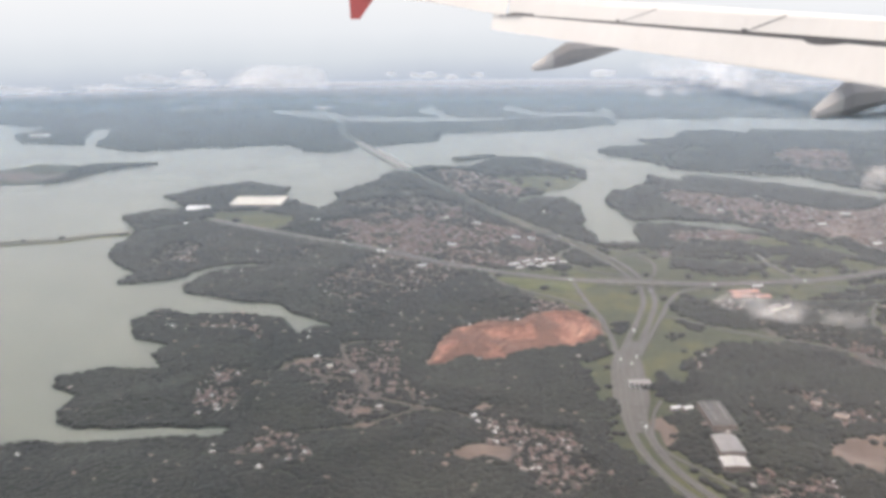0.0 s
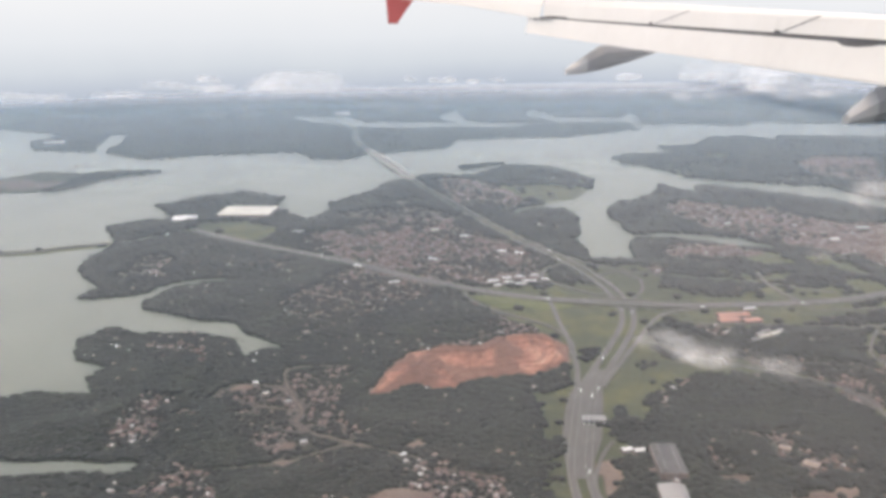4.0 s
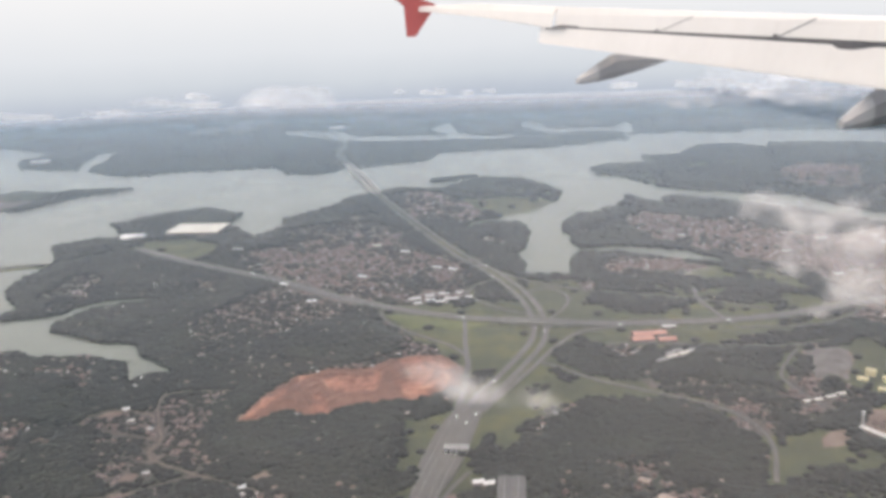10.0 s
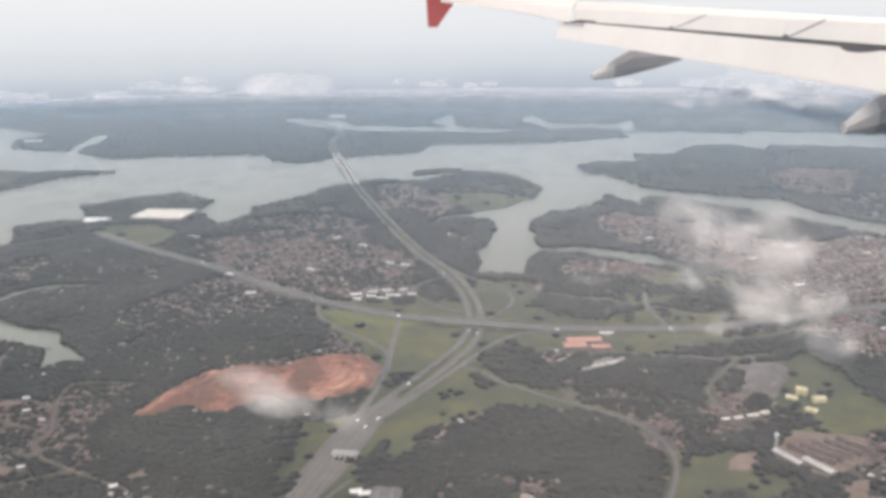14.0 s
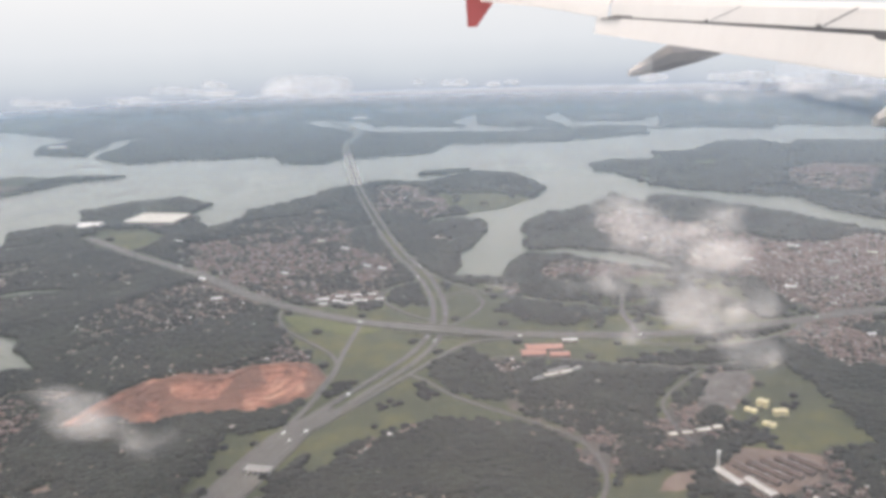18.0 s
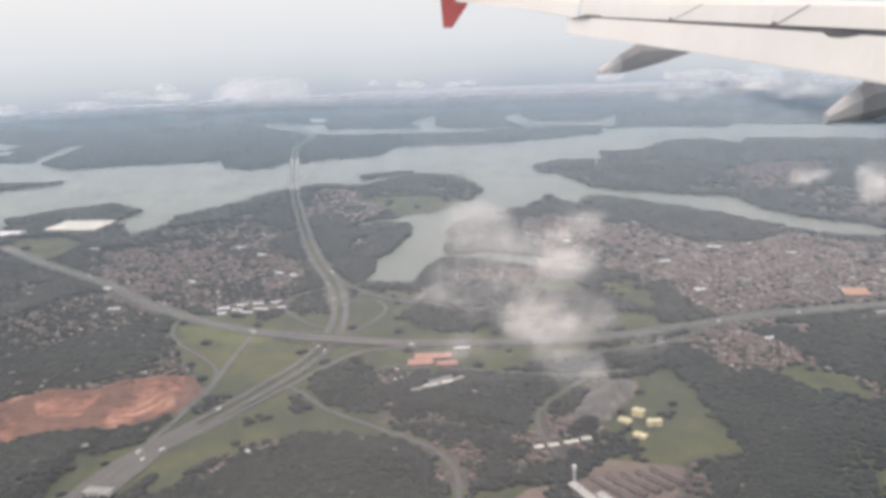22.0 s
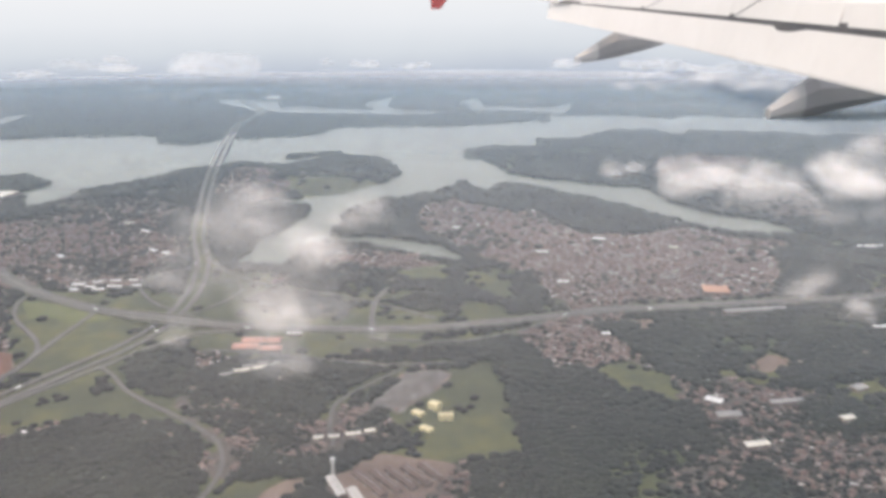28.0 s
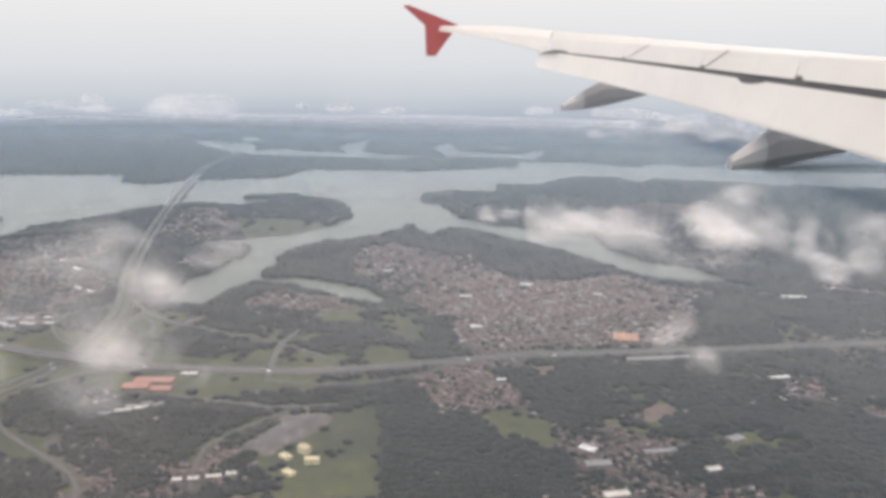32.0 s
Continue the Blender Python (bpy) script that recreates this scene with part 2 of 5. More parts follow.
def veil_material(name, colour, attribute, gain, cover, scales, grain):
    """Thin vapour: part clear, part white scatter, as thick as the mesh's own attribute and a noise say."""
    m = bpy.data.materials.new(name)
    m.use_nodes = True
    n, l = m.node_tree.nodes, m.node_tree.links
    n.remove(n["Principled BSDF"])
    geo = n.new("ShaderNodeNewGeometry")
    at = n.new("ShaderNodeAttribute")
    at.attribute_name = attribute
    v = at.outputs["Fac"]
    if grain:
        a = noise_node(n, l, geo.outputs["Position"], scales[0], 5, 0.62)
        b = noise_node(n, l, geo.outputs["Position"], scales[1], 4, 0.6)
        w = calc(n, l, "ADD", calc(n, l, "MULTIPLY", a, 0.7), calc(n, l, "MULTIPLY", b, 0.3))
        v = calc(n, l, "ADD", v, calc(n, l, "MULTIPLY", calc(n, l, "SUBTRACT", w, 0.5), grain))
    v = calc(n, l, "MULTIPLY", calc(n, l, "MAXIMUM", v, 0.0), gain, True)
    v = calc(n, l, "MULTIPLY", v, cover)
    clear, white, through_ = n.new("ShaderNodeBsdfTransparent"), n.new("ShaderNodeBsdfDiffuse"), n.new("ShaderNodeBsdfTranslucent")
    white.inputs["Color"].default_value = through_.inputs["Color"].default_value = (*colour, 1)
    both, out = n.new("ShaderNodeMixShader"), n.new("ShaderNodeMixShader")
    both.inputs[0].default_value = 0.25
    l.new(white.outputs[0], both.inputs[1])
    l.new(through_.outputs[0], both.inputs[2])
    l.new(v, out.inputs[0])
    l.new(clear.outputs[0], out.inputs[1])
    l.new(both.outputs[0], out.inputs[2])
    l.new(out.outputs[0], n["Material Output"].inputs["Surface"])
    return m


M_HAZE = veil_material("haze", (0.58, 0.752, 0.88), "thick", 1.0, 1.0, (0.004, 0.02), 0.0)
M_VEIL = veil_material("haze_veil", (1.0, 0.91, 0.84), "thick", 1.0, 1.0, (0.003, 0.012), 0.03)
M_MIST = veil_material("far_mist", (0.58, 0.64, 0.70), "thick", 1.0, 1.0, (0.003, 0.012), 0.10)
M_CLOUD = veil_material("cloud_vapour", (0.95, 0.93, 0.90), "thick", 1.0, 0.105, (0.06, 0.24), 3.6)
M_BANK = veil_material("cloud_bank_vapour", (0.97, 0.96, 0.94), "thick", 1.0, 0.135, (0.045, 0.2), 4.0)
M_FARCLOUD = veil_material("far_cloud_vapour", (0.97, 0.97, 0.97), "thick", 1.1, 0.17, (0.02, 0.09), 3.2)
M_HIGHCLOUD = veil_material("distant_cloud_vapour", (0.97, 0.97, 0.97), "thick", 1.1, 0.13, (0.007, 0.035), 3.2)


# ---- making things ----
def part(name, bm, mat, parent=None, label=""):
    """One mesh object from a bmesh, under a thing or a part."""
    me = bpy.data.meshes.new(name)
    bm.to_mesh(me)
    bm.free()
    me.materials.append(mat)
    ob = new(name, me)
    if parent:
        ob.parent = parent
    return tagged(ob, label)


def mesh_of(name, verts, faces, mat, smooth=False):
    me = bpy.data.meshes.new(name)
    me.from_pydata([tuple(map(float, v)) for v in verts], [], [tuple(map(int, f)) for f in faces])
    me.materials.append(mat)
    if smooth:
        me.polygons.foreach_set("use_smooth", [True] * len(me.polygons))
    me.update()
    return me


def thing(name, at, turn, label, category, group="", kind=""):
    e = new(name)
    e.empty_display_size = 0.5
    e.matrix_basis = pose(*at, 0, 0, turn)
    return tagged(e, label, category, group, kind)


def box(bm, size, at, bevel=0.0, taper=1.0):
    """A box standing on at, with softened edges."""
    r = bmesh.ops.create_cube(bm, size=1.0)
    for v in r["verts"]:
        k = taper if v.co.z > 0 else 1.0
        v.co = Vector((v.co.x * size[0] * k + at[0], v.co.y * size[1] * k + at[1], (v.co.z + 0.5) * size[2] + at[2]))
    if bevel:
        es = {e for v in r["verts"] for e in v.link_edges}
        bmesh.ops.bevel(bm, geom=list(es), offset=bevel, segments=1, affect="EDGES")
    return bm


def boxes(*specs):
    bm = bmesh.new()
    for s in specs:
        box(bm, *s)
    return bm


def gable(bm, w, d, rise, at, over=0.1, thick=0.08):
    """A pitched roof with eaves and thickness; the ridge runs along x."""
    a, b = w / 2 + over, d / 2 + over
    x, y, z = at
    ring = [(-b, 0), (0, rise), (b, 0), (b, thick), (0, rise + thick), (-b, thick)]
    vs = [[bm.verts.new((x + sx * a, y + q[0], z + q[1])) for q in ring] for sx in (-1, 1)]
    for i in range(6):
        j = (i + 1) % 6
        bm.faces.new((vs[0][i], vs[0][j], vs[1][j], vs[1][i]))
    for v in vs:
        bm.faces.new((v[0], v[1], v[4], v[5]))
        bm.faces.new((v[1], v[2], v[3], v[4]))
    bmesh.ops.recalc_face_normals(bm, faces=bm.faces)
    return bm


# ---- smooth random fields over the plan ----
LATTICE = np.random.RandomState(7).rand(256, 256)


def field(x, y, size, octaves=4, seed=0):
    """Value noise between 0 and 1, of that size in metres."""
    total, amp, s = np.zeros_like(x, dtype=float), 0.5, size
    norm = 0.0
    for o in range(octaves):
        u, v = x / s + 17.3 * (o + seed), y / s - 9.1 * (o + 2 * seed)
        i, j = np.floor(u).astype(int), np.floor(v).astype(int)
        fu, fv = u - i, v - j
        fu, fv = fu * fu * (3 - 2 * fu), fv * fv * (3 - 2 * fv)
        g = lambda a, b: LATTICE[(i + a) % 256, (j + b) % 256]
        total += amp * ((g(0, 0) * (1 - fu) + g(1, 0) * fu) * (1 - fv) + (g(0, 1) * (1 - fu) + g(1, 1) * fu) * fv)
        norm += amp
        amp, s = amp * 0.5, s * 0.5
    return total / norm


def step(a, b, v):
    k = np.clip((v - a) / (b - a), 0, 1)
    return k * k * (3 - 2 * k)


def inside(poly, x, y):
    """Distance to the outline of a region of the plan, positive inside it."""
    best, odd = np.full(x.shape, 1e9), np.zeros(x.shape, bool)
    for (ax, ay), (bx, by) in zip(poly, poly[1:] + poly[:1]):
        dx, dy = bx - ax, by - ay
        k = np.clip(((x - ax) * dx + (y - ay) * dy) / (dx * dx + dy * dy + 1e-9), 0, 1)
        best = np.minimum(best, (x - ax - k * dx) ** 2 + (y - ay - k * dy) ** 2)
        if ay != by:
            odd ^= ((ay > y) != (by > y)) & (x < ax + (y - ay) * dx / dy)
    return np.where(odd, 1, -1) * np.sqrt(best)


def from_line(line, x, y):
    best = np.full(x.shape, 1e9)
    for (ax, ay), (bx, by) in zip(line, line[1:]):
        dx, dy = bx - ax, by - ay
        k = np.clip(((x - ax) * dx + (y - ay) * dy) / (dx * dx + dy * dy + 1e-9), 0, 1)
        best = np.minimum(best, np.hypot(x - ax - k * dx, y - ay - k * dy))
    return best


def smoothed(line, gap=4.0):
    """A rounded line through the corners of the plan, with points about gap apart."""
    p = np.array(line, float)
    q = np.vstack([2 * p[0] - p[1], p, 2 * p[-1] - p[-2]])
    out = []
    for i in range(1, len(q) - 2):
        n = max(2, int(np.hypot(*(q[i + 1] - q[i])) / gap))
        for k in np.arange(n) / n:
            out.append(0.5 * (2 * q[i] + (q[i + 1] - q[i - 1]) * k + (2 * q[i - 1] - 5 * q[i] + 4 * q[i + 1] - q[i + 2]) * k**2 + (3 * q[i] - q[i - 1] - 3 * q[i + 1] + q[i + 2]) * k**3))
    out.append(p[-1])
    return np.array(out)


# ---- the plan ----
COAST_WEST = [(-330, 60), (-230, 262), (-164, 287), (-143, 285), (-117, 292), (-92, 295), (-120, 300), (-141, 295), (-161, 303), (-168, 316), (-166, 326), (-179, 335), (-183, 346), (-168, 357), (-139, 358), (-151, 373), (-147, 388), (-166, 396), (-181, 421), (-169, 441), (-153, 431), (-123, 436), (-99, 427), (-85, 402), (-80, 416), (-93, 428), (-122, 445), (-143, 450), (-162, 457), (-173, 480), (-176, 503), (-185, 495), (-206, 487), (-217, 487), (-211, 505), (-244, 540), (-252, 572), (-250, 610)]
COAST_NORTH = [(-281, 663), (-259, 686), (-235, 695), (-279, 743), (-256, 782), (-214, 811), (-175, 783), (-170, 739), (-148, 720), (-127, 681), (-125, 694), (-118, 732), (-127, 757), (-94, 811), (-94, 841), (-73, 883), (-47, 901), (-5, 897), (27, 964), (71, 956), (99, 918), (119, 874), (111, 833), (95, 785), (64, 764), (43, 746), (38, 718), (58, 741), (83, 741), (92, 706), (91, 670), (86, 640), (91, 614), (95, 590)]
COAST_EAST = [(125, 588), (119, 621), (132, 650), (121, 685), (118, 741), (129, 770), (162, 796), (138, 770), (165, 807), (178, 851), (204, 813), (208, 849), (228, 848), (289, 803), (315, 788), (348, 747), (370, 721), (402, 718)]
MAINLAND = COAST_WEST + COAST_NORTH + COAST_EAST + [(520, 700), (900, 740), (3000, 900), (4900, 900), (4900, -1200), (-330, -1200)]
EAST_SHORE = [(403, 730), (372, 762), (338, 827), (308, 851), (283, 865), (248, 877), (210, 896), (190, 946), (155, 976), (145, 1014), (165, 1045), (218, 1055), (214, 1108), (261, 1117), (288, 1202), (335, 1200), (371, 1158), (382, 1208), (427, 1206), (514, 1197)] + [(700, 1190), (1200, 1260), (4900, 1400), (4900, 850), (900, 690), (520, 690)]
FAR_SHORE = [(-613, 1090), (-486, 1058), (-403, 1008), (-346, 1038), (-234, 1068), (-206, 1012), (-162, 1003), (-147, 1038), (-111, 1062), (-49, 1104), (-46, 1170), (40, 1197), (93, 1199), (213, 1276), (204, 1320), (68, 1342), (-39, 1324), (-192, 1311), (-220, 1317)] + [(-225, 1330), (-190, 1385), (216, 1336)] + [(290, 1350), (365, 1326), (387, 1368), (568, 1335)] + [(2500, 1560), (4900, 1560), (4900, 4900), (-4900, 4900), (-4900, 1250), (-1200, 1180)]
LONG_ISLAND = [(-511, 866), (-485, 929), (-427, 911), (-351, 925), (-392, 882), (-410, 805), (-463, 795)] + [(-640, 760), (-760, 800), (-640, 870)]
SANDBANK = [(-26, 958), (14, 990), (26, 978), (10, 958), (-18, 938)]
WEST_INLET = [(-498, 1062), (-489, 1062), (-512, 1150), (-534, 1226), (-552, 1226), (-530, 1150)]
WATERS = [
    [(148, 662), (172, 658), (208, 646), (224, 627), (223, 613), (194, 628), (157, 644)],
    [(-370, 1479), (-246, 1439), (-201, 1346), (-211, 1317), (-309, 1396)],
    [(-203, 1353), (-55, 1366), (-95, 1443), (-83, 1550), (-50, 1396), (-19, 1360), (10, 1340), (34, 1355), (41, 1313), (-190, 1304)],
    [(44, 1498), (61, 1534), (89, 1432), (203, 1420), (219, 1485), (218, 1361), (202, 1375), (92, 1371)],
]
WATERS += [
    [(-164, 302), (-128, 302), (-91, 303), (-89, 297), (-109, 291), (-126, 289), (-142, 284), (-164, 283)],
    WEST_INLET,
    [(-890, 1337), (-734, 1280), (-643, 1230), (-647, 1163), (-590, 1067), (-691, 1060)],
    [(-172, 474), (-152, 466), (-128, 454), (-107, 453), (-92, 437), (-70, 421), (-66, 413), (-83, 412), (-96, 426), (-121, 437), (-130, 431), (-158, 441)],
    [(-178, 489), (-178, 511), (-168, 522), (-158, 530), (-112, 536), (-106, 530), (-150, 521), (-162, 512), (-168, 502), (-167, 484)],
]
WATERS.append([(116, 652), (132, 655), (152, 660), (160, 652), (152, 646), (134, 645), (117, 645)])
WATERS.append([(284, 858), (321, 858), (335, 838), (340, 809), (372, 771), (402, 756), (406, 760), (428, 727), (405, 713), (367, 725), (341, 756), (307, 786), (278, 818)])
TOWNS = {}
TOWNS["junction_town"] = [(-120, 636), (-76, 674), (-45, 699), (-7, 686), (32, 633), (57, 592), (66, 541), (29, 523), (-28, 553), (-91, 593)]
TOWNS["west_town"] = [(-83, 459), (-90, 492), (-72, 516), (-66, 555), (-42, 563), (-12, 535), (2, 506), (-25, 492), (-40, 474), (-54, 446)]
TOWNS["bridge_village"] = [(-38, 863), (7, 853), (35, 785), (10, 756), (-17, 781)]
TOWNS["dense_quarter"] = [(254, 690), (280, 727), (352, 733), (399, 677), (404, 611), (376, 577), (310, 559), (279, 557), (265, 603)]
TOWNS["hill_quarter"] = [(163, 749), (186, 779), (231, 752), (280, 727), (264, 650), (246, 634), (211, 646), (184, 676)]
TOWNS["cove_quarter"] = [(142, 598), (151, 627), (199, 624), (204, 607), (164, 594)]
TOWNS["brick_quarter"] = [(270, 508), (295, 539), (333, 491), (291, 467)]
TOWNS["near_hamlet"] = [(-84, 355), (-83, 369), (-62, 373), (-62, 391), (-31, 395), (-29, 381), (-29, 353), (-8, 322), (-10, 306), (-43, 300), (-66, 332)]
TOWNS["hillside_hamlet"] = [(150, 413), (163, 437), (188, 413), (237, 411), (242, 394), (207, 374), (174, 388)]
TOWNS["workshop_hamlet"] = [(344, 455), (361, 469), (388, 467), (380, 447), (360, 437), (346, 443)]
TOWNS["east_hamlet"] = [(410, 533), (456, 554), (446, 512), (420, 513)]
TOWNS["roadside_yard"] = [(131, 338), (151, 341), (160, 317), (149, 300), (139, 319)]
TOWNS["slope_hamlet"] = [(188, 377), (200, 395), (223, 396), (229, 416), (219, 424), (213, 407), (189, 406), (183, 388)]
TOWNS["lower_quarter"] = [(339, 456), (360, 465), (384, 460), (383, 441), (369, 414), (353, 390), (334, 383), (335, 400), (348, 418), (348, 439)]
TOWNS["water_strip"] = [(146, 584), (142, 633), (180, 627), (213, 609), (191, 588), (170, 573)]
TOWNS["upper_quarter"] = [(217, 675), (221, 716), (258, 698), (292, 690), (346, 715), (372, 676), (389, 631), (260, 595), (233, 625)]
TOWNS["foot_hamlet"] = [(101, 257), (117, 269), (130, 264), (130, 254), (100, 253)]
TOWNS["shore_village"] = [(344, 982), (379, 1030), (435, 1004), (390, 874), (347, 877), (330, 914)]
TOWNS["west_row"] = [(-71, 433), (-48, 467), (-25, 511), (-8, 557), (16, 545), (-7, 496), (-34, 459), (-58, 426)]
TOWNS["cape_village"] = [(-46, 862), (-18, 884), (39, 815), (55, 765), (31, 737), (-4, 751)]
MEADOWS = []
MEADOWS.append([(13, 502), (20, 517), (87, 529), (149, 526), (234, 514), (266, 495), (208, 471), (175, 457), (106, 462), (93, 422), (76, 425), (47, 454)])
MEADOWS.append([(67, 317), (56, 348), (74, 390), (83, 408), (107, 462), (117, 445), (107, 394), (90, 361), (85, 343), (88, 320)])
MEADOWS.append([(253, 468), (266, 471), (281, 426), (293, 396), (252, 387), (253, 407), (243, 418), (256, 439)])
MEADOWS.append([(317, 471), (334, 481), (342, 443), (332, 450)])
MEADOWS.append([(211, 502), (224, 511), (227, 495), (215, 489)])
MEADOWS.append([(188, 604), (214, 609), (227, 574), (200, 569)])
MEADOWS.append([(114, 497), (166, 522), (191, 504), (211, 471), (148, 458), (129, 469)])
MEADOWS.append([(73, 463), (103, 480), (121, 431), (106, 418), (95, 407)])
MEADOWS.append([(114, 399), (125, 421), (160, 415), (159, 387), (135, 393)])
MEADOWS.append([(249, 466), (268, 468), (272, 434), (282, 408), (261, 401), (243, 407), (237, 415), (245, 446)])
MEADOWS.append([(307, 479), (323, 485), (343, 454), (334, 443), (315, 458)])
MEADOWS.append([(89, 455), (103, 455), (123, 401), (111, 407), (99, 377), (88, 412)])
MEADOWS.append([(52, 366), (68, 373), (62, 315), (63, 287), (59, 291), (57, 325)])
MEADOWS.append([(192, 355), (209, 369), (217, 365), (226, 354), (237, 348), (221, 334), (196, 331), (192, 342)])
MEADOWS.append([(95, 575), (127, 569), (137, 508), (176, 504), (203, 557), (239, 546), (220, 470), (180, 477), (109, 488), (89, 533)])
MEADOWS.append([(88, 386), (101, 405), (128, 414), (138, 403), (122, 392), (104, 372), (97, 340), (90, 345)])
MEADOWS.append([(22, 835), (63, 854), (106, 839), (119, 820), (107, 792), (69, 769), (34, 784)])
MEADOWS.append([(239, 540), (264, 545), (264, 530), (244, 521)])
MEADOWS.append([(225, 595), (257, 596), (264, 545), (240, 558)])
MEADOWS.append([(-214, 674), (-188, 692), (-148, 665), (-136, 640), (-157, 614), (-197, 635)])
COPSES = [
    [(109, 467), (128, 472), (141, 433), (132, 427), (119, 437)],
    [(209, 546), (232, 551), (238, 535), (216, 522)],
    [(225, 508), (244, 516), (247, 499), (231, 492)],
    [(138, 572), (146, 591), (163, 574), (183, 571), (181, 528), (156, 525)],
    [(200, 540), (219, 542), (219, 527), (199, 520)],
    [(150, 440), (165, 448), (188, 445), (222, 449), (226, 428), (191, 424), (160, 415)],
    [(271, 464), (286, 473), (310, 445), (329, 454), (342, 442), (346, 413), (328, 395), (302, 393), (285, 421)],
]
# solid woods where nothing is built
COPSES += [[(112, 737), (117, 765), (141, 768), (157, 785), (167, 740), (167, 679), (148, 655), (125, 670)], [(118, 612), (124, 642), (143, 646), (159, 631), (149, 620), (137, 606), (138, 582), (127, 587)]]
COPSES += [[(181, 819), (193, 834), (207, 792), (197, 771)], [(216, 782), (218, 822), (237, 835), (254, 811), (281, 774), (323, 756), (350, 722), (328, 696), (287, 690), (262, 735), (235, 762)]]
COPSES += [[(307, 524), (332, 536), (365, 539), (392, 537), (435, 549), (414, 466), (387, 466), (372, 490), (345, 465), (335, 475), (322, 499)], [(112, 455), (120, 470), (136, 458), (145, 440), (139, 421), (123, 431)]]
COPSES += [[(108, 350), (112, 376), (132, 397), (158, 396), (181, 383), (188, 365), (188, 350), (100, 337)], [(-61, 422), (-53, 442), (-38, 448), (-20, 468), (3, 484), (23, 478), (38, 458), (32, 437), (2, 418), (-22, 406), (-46, 399)]]
# more open ground: worn yards and spoil
EARTHWORK = [(-17, 362), (-15, 380), (-12, 394), (-5, 411), (8, 418), (27, 421), (33, 431), (47, 438), (60, 440), (70, 428), (70, 408), (62, 394), (50, 387), (38, 385), (27, 383), (20, 374), (13, 371), (4, 374), (-2, 372), (-10, 364)]
CUT_FLOORS = [[(-13, 365), (-14, 385), (-10, 394), (-2, 393), (-1, 381), (-7, 373)], [(8, 387), (12, 390), (20, 380), (21, 373), (14, 372)], [(9, 404), (15, 411), (29, 409), (35, 416), (37, 393), (22, 391), (13, 395)], [(37, 430), (59, 437), (66, 424), (67, 404), (57, 388), (49, 385), (43, 403), (47, 411)], [(-4, 401), (-3, 411), (6, 414), (3, 404), (0, 396)]]
YARDS = [[(132, 336), (148, 337), (157, 311), (149, 300), (142, 306), (131, 323)]]
LOT = [(227, 420), (230, 440), (231, 457), (246, 461), (252, 455), (249, 440), (240, 418)]
SOILS = [
    LOT,
    [(-82, 366), (-76, 373), (-69, 371), (-72, 366)],
    [(-94, 338), (-92, 344), (-86, 343), (-88, 338)],
    [(-44, 303), (-40, 308), (-34, 306), (-38, 301)],
    [(4, 318), (8, 325), (13, 322), (10, 317)],
    [(-44, 314), (-41, 320), (-36, 318), (-38, 313)],
    [(118, 300), (123, 303), (128, 299), (125, 293), (119, 294)],
    [(-4, 280), (7, 288), (19, 286), (18, 277), (2, 274)],
    [(76, 311), (82, 316), (86, 302), (84, 292), (78, 290)],
    [(215, 364), (226, 370), (223, 357), (211, 354)],
    [(371, 496), (378, 504), (389, 494), (374, 484)],
    [(320, 537), (331, 540), (335, 526), (325, 521)],
    [(230, 371), (240, 391), (268, 390), (262, 371), (242, 352)],
    [(138, 296), (140, 290), (163, 299), (148, 266), (138, 273), (133, 279)],
    [(248, 353), (258, 356), (253, 342), (246, 341)],
]
COPSES.append([(134, 530), (142, 567), (162, 569), (184, 556), (185, 519), (166, 509), (143, 515)])

# the highways and streets: name, line, half width, carriageways
EAST_WEST = smoothed([(-210, 656), (-148, 616), (-116, 598), (-69, 572), (-26, 541), (12, 519), (59, 500), (110, 490), (164, 494), (220, 504), (272, 527), (311, 548), (365, 567), (420, 586), (469, 605), (700, 690), (1100, 850)])
NORTH_SOUTH = smoothed([(-330, 1480), (-240, 1360), (-203, 1283), (-184, 1180), (-140, 1060), (-99, 957), (-55, 850), (2, 724), (43, 640), (71, 592), (88, 556), (99, 524), (105, 490), (104, 462), (96, 432), (86, 402), (77, 373), (73, 340), (70, 305), (74, 276), (86, 250), (110, 215)])
CAUSEWAY = smoothed([(-900, 480), (-500, 545), (-321, 583), (-287, 599), (-247, 619), (-208, 654)])
RAMP_WEST = smoothed([(64, 494), (66, 478), (68, 460), (72, 433), (74, 400), (72, 372)])
RAMP_SOUTH = smoothed([(14, 510), (18, 497), (32, 479), (61, 456), (71, 440), (74, 424)])
RAMP_EAST = smoothed([(150, 488), (128, 480), (116, 462), (106, 436), (95, 408), (84, 380)])
LOOP = smoothed([(78, 577), (66, 566), (60, 545), (70, 528), (88, 512), (104, 505)])
LOOP_EAST = smoothed([(92, 545), (108, 556), (120, 540), (118, 518), (110, 500)])
FLANK = smoothed([(60, 610), (92, 575), (118, 558), (150, 548), (190, 538), (230, 520)])
LANE_PARK = smoothed([(195, 560), (195, 534), (206, 494)])
LANE_SOUTH = smoothed([(140, 462), (167, 464), (200, 462), (225, 463), (247, 470)])
LANE_NORTH = smoothed([(206, 490), (215, 489), (250, 496), (275, 516), (285, 533)])
STREET = smoothed([(106, 436), (115, 431), (133, 416), (164, 400), (182, 389), (192, 374), (195, 356), (190, 330)])
STREET_DIP = smoothed([(84, 330), (78, 315), (75, 292), (86, 274), (96, 262)])
RING_LANE = smoothed([(224, 392), (217, 408), (214, 425), (222, 445), (230, 460)])
